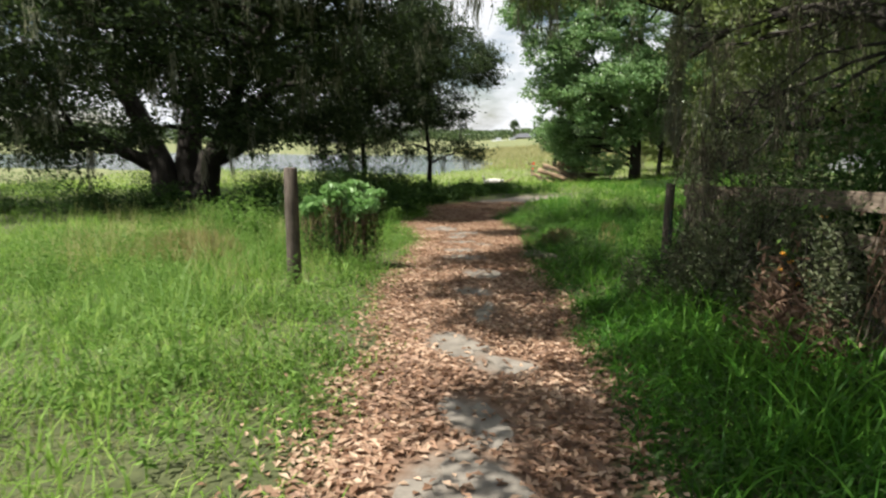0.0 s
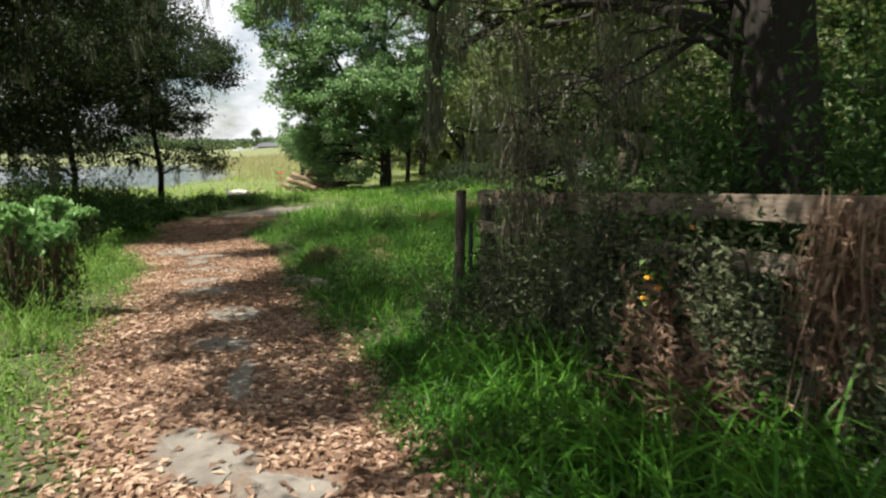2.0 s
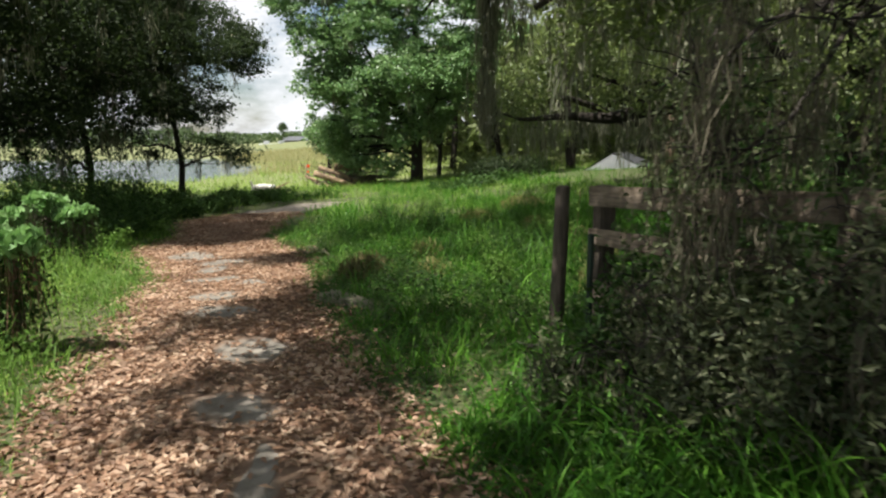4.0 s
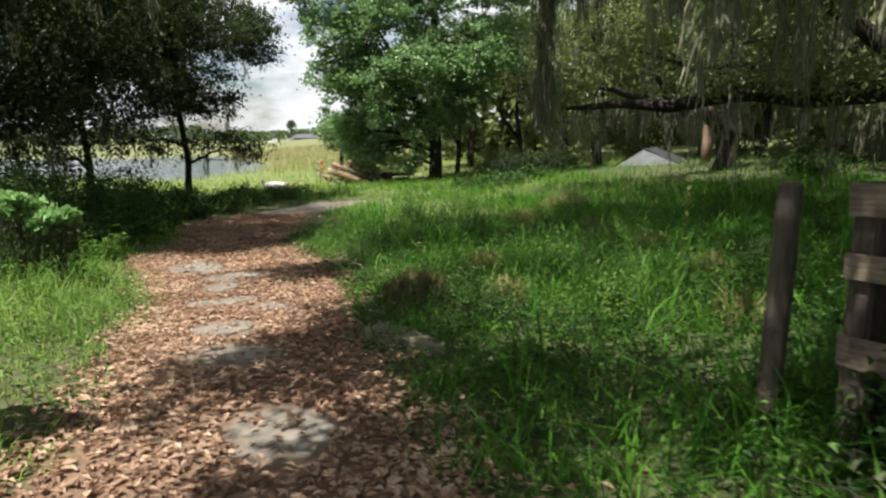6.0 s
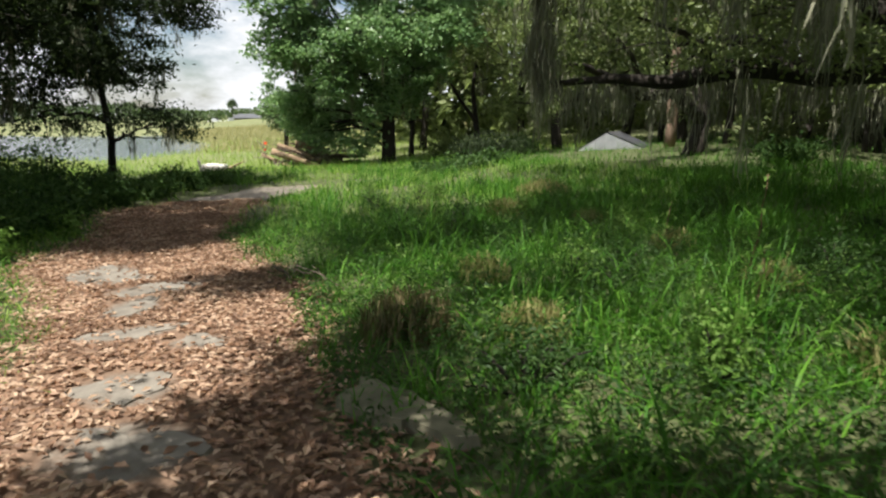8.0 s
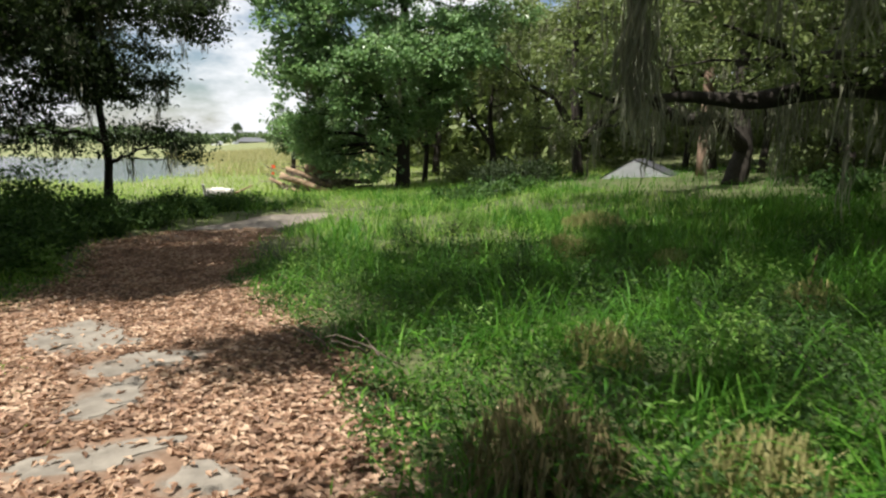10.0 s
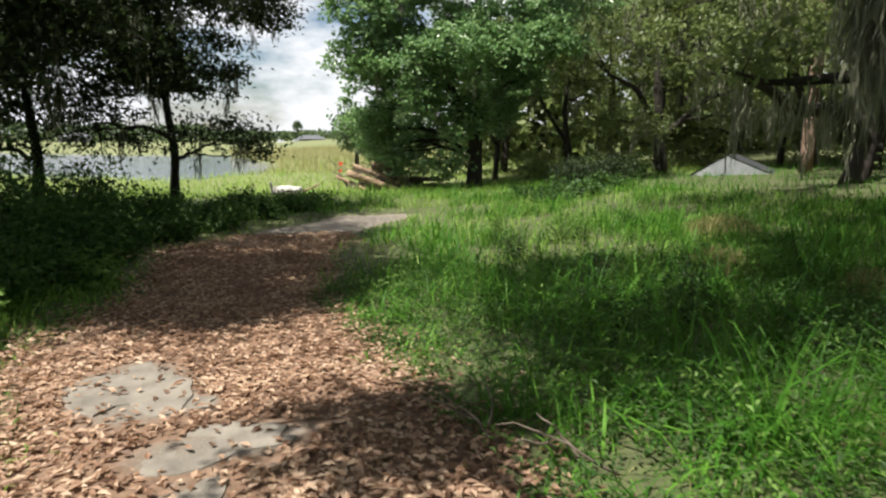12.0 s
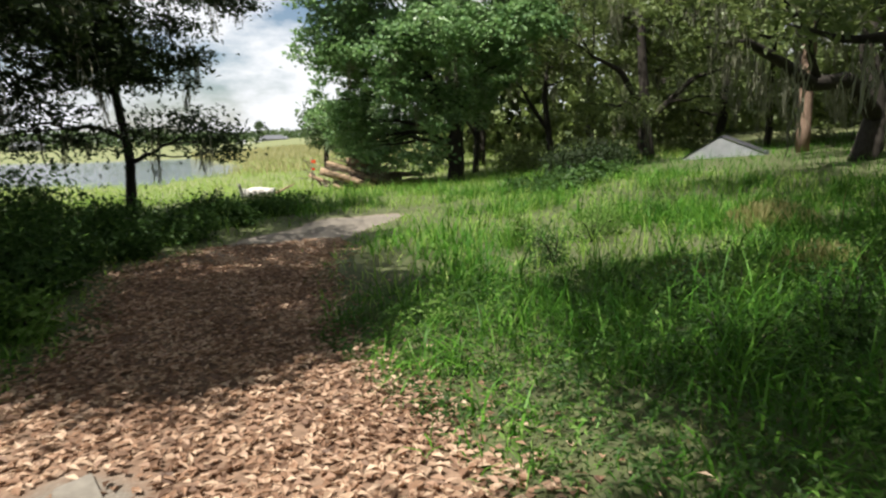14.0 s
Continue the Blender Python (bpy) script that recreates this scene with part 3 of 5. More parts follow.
def middle_oak():
    x, y = 12.3, 42.2
    b = (x, y, gz(x, y) - 0.1)
    stems = [
        ([(0, 0, 0), (0.05, 0, 2.0), (-0.1, 0, 5.0), (0.1, 0, 9.0), (0, 0, 12.5)], (0.42, 0.32, 0.27, 0.18, 0.06)),
        ([(0, 0, 2.4), (-1.6, -0.4, 5.2), (-3.2, -0.6, 8.0)], (0.2, 0.14, 0.06)),
        ([(0, 0, 3.0), (1.8, 0.2, 5.6), (3.0, 0.2, 9.0)], (0.2, 0.13, 0.06)),
    ]
    cl = crown_of((x - 0.2, y, 5.6), 6.9, 40, 66000, 1.15, 0.92, 0.24)
    cl += [(x - 3.2, y + 1.0, 0.2, 1.2, 1.2, 1.2, 1500), (x - 2.0, y - 1.4, -0.2, 0.9, 0.9, 0.9, 1000), (x - 4.8, y + 1.0, 2.2, 1.3, 1.3, 1.2, 1100), (x - 5.4, y - 0.6, 4.6, 1.4, 1.3, 1.2, 2000), (x - 5.9, y - 1, 7.4, 1.7, 1.5, 1.3, 2600), (x - 6.6, y - 1, 9.6, 1.7, 1.5, 1.3, 2600), (x - 4.2, y - 1.6, 6.0, 1.5, 1.4, 1.2, 2200), (x - 4.4, y - 1.6, 8.6, 1.6, 1.4, 1.2, 2200), (x - 2.8, y - 2.4, 4.4, 1.5, 1.3, 1.2, 1900), (x - 3.2, y - 2, 2.6, 1.2, 1.2, 1.0, 1400), (x - 1.6, y - 2.0, 2.0, 1.6, 1.4, 1.4, 1800)]
    cl += [(x + dx, y + dy, dz, 1.5, 1.4, 1.1, 2400) for dx, dy, dz in ((-5.0, 2.0, 1.2), (-3.4, 2.6, 0.4), (-1.6, 2.8, 0.9), (-4.4, 1.6, 3.4), (-1.8, 2.0, 3.2), (1.6, 2.0, 3.0))]
    cl += [(x + dx, y + dy, dz, 1.5, 1.3, 1.0, 1900) for dx, dy, dz in ((-7.4, -1.0, 11.4), (-7.2, -0.6, 8.4), (-5.6, -1.2, 5.8), (-2.6, -2.4, 3.4), (-0.6, -2.6, 5.4), (-3.6, -2.2, 7.2), (-1.4, -2.2, 7.8), (1.4, -1.8, 3.4))]
    make_tree("oak_tree", "tall full oak with bright green leaves", b, stems, cl, M_MID_LEAF, (0.23, 0.14), moss=0.25, moss_len=1.4, twig=(22, 0.30), up=0.6)


middle_oak()


def grey_oak(x, y, h, r, n, lean=0.0, moss=3, low=(), leaf=(0.17, 0.085)):
    b = (x, y, gz(x, y) - 0.1)
    stems = [
        ([(0, 0, 0), (-0.25 + lean, 0, 2.2), (-0.6 + lean, 0, h * 0.45), (-0.4, 0, h * 0.8)], (0.34, 0.27, 0.2, 0.07)),
        ([(-0.2, 0, 1.9), (2.0, -0.8, 4.0), (4.2, -1.2, 4.6)], (0.2, 0.13, 0.06)),
        ([(-0.3, 0, 2.3), (-2.2, -0.6, 4.3), (-4.0, -0.9, 4.9)], (0.2, 0.13, 0.06)),
    ]
    cl = crown_of((x, y, b[2] + h * 0.52), r, 30, n, 0.85, 0.85, 0.34) + list(low)
    make_tree("oak_tree", "grey-green live oak draped in hanging moss", b, stems, cl, M_GREY_LEAF, leaf, moss=moss, moss_len=1.5, twig=(20, 0.36), group="mossy woods")


grey_oak(22.5, 41.7, 13, 7.4, 56000, low=[(19.0, 39.5, 1.6, 2.0, 1.6, 1.2, 1800), (25.5, 40, 2.2, 2.0, 1.6, 1.0, 1400)])


def limb_oak():
    """The oak whose long low limb reaches over the grass."""
    x, y = 17.0, 17.5
    b = (x, y, gz(x, y) - 0.1)
    z = b[2]
    stems = [
        ([(0, 0, 0), (-0.2, 0.1, 1.8), (0.1, 0.2, 4.6), (0.3, 0, 8.5)], (0.62, 0.5, 0.38, 0.14)),
        ([(-0.2, 0, 1.9), (-2.2, -0.4, 2.75), (-4.2, 0.1, 2.55), (-5.6, 0.7, 2.68), (-6.8, 1.4, 2.36), (-7.7, 2.1, 2.45), (-8.6, 2.8, 2.36), (-9.2, 3.2, 2.6)], (0.37, 0.33, 0.28, 0.22, 0.15, 0.1, 0.05, 0.012)),
        ([(-6.0, 0.9, 2.55), (-7.0, 0.8, 3.2), (-7.9, 1.2, 3.5)], (0.09, 0.06, 0.02)),
        ([(0, 0.1, 2.6), (-2.5, 2.0, 5.2), (-5.5, 3.4, 6.4)], (0.26, 0.18, 0.08)),
        ([(0, -0.1, 3.4), (-3.5, -1.4, 5.6), (-7.5, -1.5, 6.3), (-10.8, -0.9, 5.6), (-11.2, -0.85, 5.0)], (0.28, 0.2, 0.15, 0.09, 0.06)),
    ]
    cl = crown_of((x - 1.5, y + 1, z + 7.4), 7.6, 26, 26000, 0.5)
    cl += [(x - 4.6, y - 0.5, z + 2.9, 1.2, 0.7, 0.5, 1000), (x - 2.4, y - 0.9, z + 3.0, 1.2, 0.7, 0.5, 1000), (x - 6.4, y + 0.4, z + 3.0, 1.0, 0.7, 0.5, 800), (x - 8.6, y + 3.2, z + 2.9, 0.9, 0.8, 0.5, 700), (x - 7.6, y + 1.4, z + 3.7, 1.0, 0.9, 0.5, 700), (x - 6.5, y + 3.0, z + 6.0, 1.9, 1.7, 1.0, 1900), (x - 5.5, y, z + 5.6, 1.8, 1.6, 1.1, 1600)]
    cl += [(x - 3.0, y + 5.5, z + 3.6, 2.2, 1.8, 1.1, 1700), (x - 10.4, y - 0.6, z + 6.4, 1.7, 1.4, 0.7, 1500), (x - 8.0, y - 2.0, z + 6.8, 1.9, 1.6, 0.8, 2400)]
    # Out-of-view clumps added overhead to shade the trail side and the right field.
    cl += [(0.3, 16.0, 6.4, 1.3, 1.4, 0.6, 2600), (0.9, 18.0, 6.4, 1.3, 1.1, 0.6, 2000), (-0.1, 14.9, 6.3, 1.0, 0.9, 0.5, 1700), (1.8, 15.0, 6.3, 1.2, 1.0, 0.5, 1900), (5.5, 19.0, 8.4, 2.0, 1.8, 0.8, 3000), (7.6, 21.6, 8.4, 2.0, 1.8, 0.8, 3000), (9.6, 19.0, 8.4, 2.0, 1.8, 0.8, 3000), (10.0, 24.2, 8.6, 2.2, 1.9, 0.8, 3000), (6.8, 25.4, 8.8, 1.8, 1.6, 0.7, 2400), (12.4, 21.4, 8.8, 2.2, 1.9, 0.8, 3000), (-0.9, 8.2, 6.4, 1.1, 1.1, 0.5, 1900), (4.0, 11.5, 8.6, 1.7, 1.4, 0.7, 2900), (6.0, 12.4, 8.6, 1.7, 1.5, 0.7, 2900), (5.0, 15.2, 8.8, 1.8, 1.5, 0.7, 2900), (7.5, 14.6, 8.8, 1.9, 1.6, 0.7, 2900), (8.6, 17.4, 8.8, 1.9, 1.6, 0.7, 2900), (4.4, 18.2, 8.6, 1.6, 1.4, 0.7, 3800), (2.7, 16.2, 8.4, 1.2, 1.0, 0.5, 2400), (3.6, 14.0, 6.0, 1.8, 1.5, 0.7, 2600), (4.8, 17.0, 6.2, 1.8, 1.4, 0.7, 2600), (1.6, 18.6, 6.2, 1.5, 1.2, 0.6, 1900), (6.2, 13.0, 6.2, 1.8, 1.5, 0.7, 2400), (9.0, 19.5, 6.4, 2.2, 1.8, 0.8, 2600), (11.0, 23.0, 6.6, 2.2, 1.8, 0.8, 2400), (7.6, 16.0, 6.4, 2.0, 1.6, 0.7, 2400)]
    tree = make_tree("oak_tree", "old live oak with a long low mossy limb", b, stems, cl, M_GREY_LEAF, (0.16, 0.08), moss=2.6, moss_len=1.8, twig=(20, 0.34), group="mossy woods")
    k = np.linspace(0, 1, 30)[:, None]
    tops = np.array([-0.8, -0.3, 2.3]) * (1 - k) + np.array([-8.4, 2.6, 2.3]) * k
    tops[:, 2] += 0.25 * np.sin(k[:, 0] * 3.1)
    add_moss(tops + RNG.normal(0, 0.08, tops.shape), 1.15, tree, 34, 0.13)
    k = np.linspace(0, 1, 19)[:, None]
    high = np.array([-2.5, -1.0, 5.0]) * (1 - k) + np.array([-10.4, -0.9, 5.7]) * k
    add_moss(high + RNG.normal(0, 0.12, high.shape), 2.3, tree, 70, 0.13, 0.03)
    # the long curtain of moss on a hanging vine
    vine = np.array([(-11.2, -0.85, 5.1), (-11.15, -0.9, 4.2), (-11.25, -0.8, 3.2), (-11.2, -0.9, 2.2)])
    mesh_ob("vine", *tube(vine, (0.03, 0.025, 0.02, 0.012), 7), M_BARK, tree, True)
    t = np.linspace(0, 1, 14)[:, None]
    add_moss(vine[0] * (1 - t) + np.array([-11.2, -0.9, 2.6]) * t + RNG.normal(0, 0.07, (14, 3)), 1.0, tree, 90, 0.11, 0.022)


limb_oak()


def low_boughs(tree, base, clumps, start):
    """Drooping sprays of small leaves with grey moss, on long thin branches."""
    base = np.array(base, float)
    wood, leaf, tops = [], [], []
    for cx, cy, cz, rx, ry, rz in clumps:
        c, r = np.array([cx, cy, cz]) - base, np.array([rx, ry, rz])
        wood.append(tube(bent(start - base, c, 0.35, 0.25, 9), np.linspace(0.035, 0.01, 9), 6))
        tips = c + in_ball(26, 0.2) * r
        for t in tips:
            wood.append(tube(bent(c + RNG.normal(0, 0.08, 3), t, 0.03, 0.4, 5), np.linspace(0.008, 0.002, 5), 3))
        cloud = np.repeat(tips, 28, 0)
        leaf.append(leaves(cloud + RNG.normal(0, 0.09, cloud.shape), 0.045, 0.018, 0.4, 0.25, 0.5))
        tops.append(tips[RNG.integers(0, len(tips), 13)])
    tagged(mesh_ob("low_branchwork", *joined(wood), M_BARK, tree, True), kind="stuff")
    tagged(mesh_ob("low_foliage", *joined(leaf), M_THICKET, tree), kind="stuff")
    add_moss(np.concatenate(tops), 0.55, tree, 26, 0.05, 0.009, M_OLDMOSS)


def gate_oak():
    """The big oak behind the fence whose crown roofs the trail's start."""
    x, y = 5.6, 6.9
    b = (x, y, gz(x, y) - 0.1)
    z = b[2]
    stems = [
        ([(0, 0, 0), (0.05, 0, 1.5), (-0.1, 0.1, 3.4), (0.2, 0.4, 6.5)], (0.52, 0.42, 0.36, 0.16)),
        ([(-0.1, 0, 3.4), (-2.0, 1.6, 5.2), (-4.4, 3.6, 6.0), (-6.8, 6.0, 6.1), (-7.4, 9.0, 5.6)], (0.24, 0.16, 0.09, 0.05, 0.02)),
        ([(0, 0, 3.6), (-2.2, -1.4, 5.4), (-5.2, -2.2, 6.2), (-7.6, -1.8, 6.4)], (0.24, 0.17, 0.1, 0.05)),
        ([(0.1, 0.2, 3.0), (0.6, 3.0, 4.6), (0.9, 6.0, 4.8)], (0.24, 0.16, 0.07)),
        ([(0.9, -0.6, 0), (1.2, -0.8, 2.5), (1.9, -1.2, 6.0)], (0.3, 0.24, 0.12)),
        ([(-0.1, 0.1, 2.6), (-0.3, 1.8, 3.5), (-0.9, 3.6, 3.7), (-1.4, 4.6, 3.2)], (0.16, 0.11, 0.07, 0.04)),
    ]
    cl = [
        # Clumps above the trail are out of view, placed for the shade they cast.
        (-2.0, 9.6, 5.3, 1.3, 1.4, 0.7, 3400), (-2.4, 7.6, 5.6, 1.1, 1.2, 0.7, 2600), (-2.0, 5.9, 5.6, 1.0, 1.0, 0.6, 2000), (-2.1, 3.0, 5.8, 0.9, 1.0, 0.5, 1500), (-2.2, 1.5, 5.8, 0.9, 0.9, 0.5, 1200), (-1.6, 11.3, 5.3, 1.1, 0.9, 0.6, 2200), (-1.6, 14.7, 5.2, 0.9, 0.6, 0.4, 2000),
        (0.0, 5.4, 5.4, 1.5, 1.4, 0.7, 1500),
                # Small unseen clumps added to shade the fence and the grass before it.
                (0.5, 7.0, 5.6, 0.9, 0.8, 0.5, 900), (0.3, 12.3, 5.6, 0.9, 0.7, 0.4, 1000), (-1.2, 3.5, 5.6, 0.7, 0.7, 0.4, 1000), (0.9, 3.1, 5.5, 0.8, 0.7, 0.4, 900),
        (-0.9, 2.0, 5.8, 1.1, 1.1, 0.5, 1300), (3.6, 6.3, 5.3, 1.2, 1.0, 0.6, 1500), (3.4, 10.8, 5.4, 1.5, 1.3, 0.7, 1600), (4.4, 15.4, 5.4, 1.5, 1.3, 0.7, 1600), (3.2, 18.2, 5.2, 1.5, 1.1, 0.6, 1500), (1.2, 7.0, 5.4, 1.4, 1.3, 0.7, 1500), (1.0, 4.2, 5.2, 1.4, 1.2, 0.7, 1500), (1.8, 1.4, 5.4, 1.5, 1.3, 0.7, 1300),
        (3.6, 8.0, 5.0, 1.9, 1.7, 0.9, 1900), (2.4, 5.6, 5.0, 1.7, 1.6, 0.8, 1700), (4.6, 4.6, 4.6, 1.8, 1.6, 0.9, 1900), (5.6, 9.4, 4.4, 2.0, 1.7, 1.0, 2100),
        (6.6, 12.0, 3.9, 1.8, 1.7, 1.0, 2100), (4.4, 12.6, 4.7, 1.6, 1.5, 0.9, 1400), (7.5, 7.0, 4.6, 2.2, 2.0, 1.3, 2400), (6.0, 6.5, 7.2, 3.2, 3.0, 1.4, 2600),
        (2.6, 2.4, 5.0, 1.7, 1.6, 0.8, 1500), (5.8, 2.2, 3.8, 1.8, 1.6, 1.0, 1900), (8.0, 4.0, 3.0, 1.8, 1.6, 1.2, 1900), (8.6, 9.8, 2.2, 1.6, 1.6, 1.2, 1900), (4.7, 10.6, 2.9, 1.0, 1.0, 0.7, 1100), (7.6, 6.0, 1.8, 1.3, 1.5, 1.2, 1700),
    ]
    cl = [(*c[:6], int(c[6] * 1.5)) for c in cl]
    tree = make_tree("oak_tree", "thick-trunked shady oak leaning over the fence", b, stems, cl, M_GREY_LEAF, (0.135, 0.068), moss=2.8, moss_len=0.9, twig=(24, 0.27), group="mossy woods")
    low = [(3.1, 7.2, 1.6, 0.7, 0.6, 0.4), (3.0, 6.3, 1.8, 0.8, 0.6, 0.45), (3.2, 8.6, 2.7, 0.8, 0.8, 0.45), (2.8, 6.7, 1.1, 0.5, 0.5, 0.35), (3.8, 6.8, 2.5, 0.9, 0.8, 0.5)]
    low_boughs(tree, b, low, np.array([5.5, 7.0, z + 2.8]))


gate_oak()


def pine_tree(x, y, h, r):
    b = (x, y, gz(x, y) - 0.1)
    stems = [([(0, 0, 0), (0.05, 0, h * 0.35), (0.1, 0, h * 0.7), (0.1, 0, h)], (r, r * 0.9, r * 0.7, r * 0.3))]
    cl = crown_of((x, y, b[2] + h * 0.9), 3.2, 8, 4000, 0.7)
    make_tree("pine_tree", "straight pine with reddish scaly bark", b, stems, cl, M_FAR_LEAF, (0.3, 0.03), M_PINE, twig=(24, 0.4))


pine_tree(24.2, 34.3, 16, 0.27)


# woods behind
def woods():
    spots = [(28, 30), (33, 36), (30, 45), (36, 28), (40, 40), (26, 52), (34, 55), (45, 34), (24, 24), (30, 20), (38, 18), (48, 48), (19, 54), (42, 60), (28, 37.5), (22, 13), (52, 26), (58, 42), (15, 9), (13, 3), (20, 5), (30, 10), (64, 30), (50, 64), (25, 66)]
    for k, (x, y) in enumerate(spots):
        b = (x, y, gz(x, y) - 0.1)
        h = RNG.uniform(10, 14)
        s = RNG.uniform(-0.6, 0.6)
        stems = [([(0, 0, 0), (s, 0, 2.5), (s * 1.6, 0.2, h * 0.5), (s, 0, h * 0.8)], (0.3, 0.23, 0.17, 0.05))]
        cl = crown_of((x, y, b[2] + h * 0.56), 6.2, 16, 5800, 0.8, 0.85, 0.42)
        cl += [(x + RNG.uniform(-4, 4), y + RNG.uniform(-4, 4), b[2] + 2.4, 2.6, 2.4, 1.3, 1000) for _ in range(2)]
        make_tree("oak_tree", "mossy oak deep in the shaded woods", b, stems, cl, M_GREY_LEAF, (0.5, 0.25), moss=3.0, moss_len=2.0, twig=(18, 0.5), group="mossy woods")


woods()


def slim_oak(x, y, lean, r):
    h = RNG.uniform(7, 10)
    b = (x, y, gz(x, y) - 0.1)
    stems = [([(0, 0, 0), (lean * 0.4, 0, 1.6), (lean, 0.2, 3.6), (lean * 0.8, 0, h * 0.75)], (r, r * 0.8, r * 0.7, r * 0.3)), ([(lean * 0.5, 0, 1.9), (lean - 1.2, -0.3, 3.4), (lean - 2.0, -0.4, 4.6)], (r * 0.6, r * 0.45, r * 0.2))]
    cl = crown_of((x + lean, y, b[2] + h * 0.7), 2.8, 5, 1500, 0.6, 0.85, 0.45)
    make_tree("oak_tree", "slim crooked oak hung with moss in the woods", b, stems, cl, M_GREY_LEAF, (0.32, 0.16), moss=8, moss_len=2.2, twig=(18, 0.4), group="mossy woods")


for x, y, lean, r in ((26.5, 33.0, 0.5, 0.2), (29.5, 31.5, -0.6, 0.24), (31.5, 28.5, 0.9, 0.2), (27.5, 27.0, -0.3, 0.22), (33.5, 31.0, 1.0, 0.22), (36, 25.5, -0.8, 0.24), (24.5, 45.0, 0.4, 0.2), (29.0, 40.5, 0.3, 0.2), (19.5, 46.0, -0.3, 0.22), (15.2, 46.5, 0.3, 0.18), (34.5, 22.0, 0.6, 0.2)):
    slim_oak(x, y, lean, r)


def far_limb_oak():
    """A second oak whose crooked limb bends low before the woods."""
    x, y = 20.5, 29.0
    b = (x, y, gz(x, y) - 0.1)
    stems = [
        ([(0, 0, 0), (0.5, 0, 1.4), (0.2, 0.2, 3.6), (0.6, 0, 7.5)], (0.42, 0.34, 0.26, 0.1)),
        ([(0.4, 0, 1.5), (-1.6, -0.6, 2.5), (-3.6, -1.0, 2.35), (-5.0, -1.3, 2.9), (-6.8, -1.8, 3.3), (-8.2, -2.0, 3.1)], (0.28, 0.25, 0.2, 0.15, 0.1, 0.03)),
        ([(-3.2, -0.9, 2.4), (-4.4, -1.4, 3.8), (-6.2, -1.6, 4.9)], (0.12, 0.09, 0.03)),
    ]
    cl = crown_of((x, y, b[2] + 6.5), 4.6, 10, 6500, 0.6, 0.85, 0.4)
    cl += [(x - 6.6, y - 1.8, b[2] + 5.2, 1.7, 1.4, 1.0, 1500), (x - 8.4, y - 2.0, b[2] + 3.9, 1.3, 1.2, 0.8, 1100), (x - 4.2, y - 1.2, b[2] + 4.6, 1.5, 1.3, 0.8, 1100)]
    tree = make_tree("oak_tree", "live oak with a crooked limb hung with moss", b, stems, cl, M_GREY_LEAF, (0.2, 0.1), moss=7, moss_len=1.5, twig=(20, 0.36), group="mossy woods")
    k = np.linspace(0, 1, 16)[:, None]
    add_moss(np.array([-1.0, -0.4, 2.2]) * (1 - k) + np.array([-7.6, -1.9, 3.1]) * k + RNG.normal(0, 0.1, (16, 3)), 1.2, tree, 34, 0.12)


far_limb_oak()


# ---- bushes ----
def bush(x, y, r, h, n, mat=M_BUSH_LEAF, leaf=(0.09, 0.045), label="leafy dark green bush under the oaks", name="bush", group="undergrowth"):
    """A mound of arching stems closed with leaves, uneven in outline."""
    z = gz(x, y)
    e = thing(name, (x, y, z), label, "bush", group)
    k = 9
    tips = unit(RNG.normal(size=(k, 3)) + np.array([0, 0, 0.5])) * np.array([r, r, h]) * RNG.uniform(0.6, 0.95, (k, 1))
    tips[:, 2] = np.abs(tips[:, 2]) + 0.1 * h
    st = joined([tube(bent((0, 0, -0.05), t, 0.1 * h, 0.3, 5), np.linspace(0.014, 0.004, 5), 4) for t in tips])
    tagged(mesh_ob("stalk_mass", *st, M_BARK, e, True), kind="stuff")
    n = int(0.8 * n)
    c = tips[RNG.integers(0, k, n)] * RNG.uniform(0.35, 1.12, (n, 1)) + RNG.normal(size=(n, 3)) * np.array([r, r, h]) * 0.2
    c[:, 2] = np.clip(c[:, 2], 0.03, None)
    tagged(mesh_ob("foliage", *leaves(c, leaf[0], leaf[1], 0.5, 0.25), mat, e), kind="stuff")
    return e


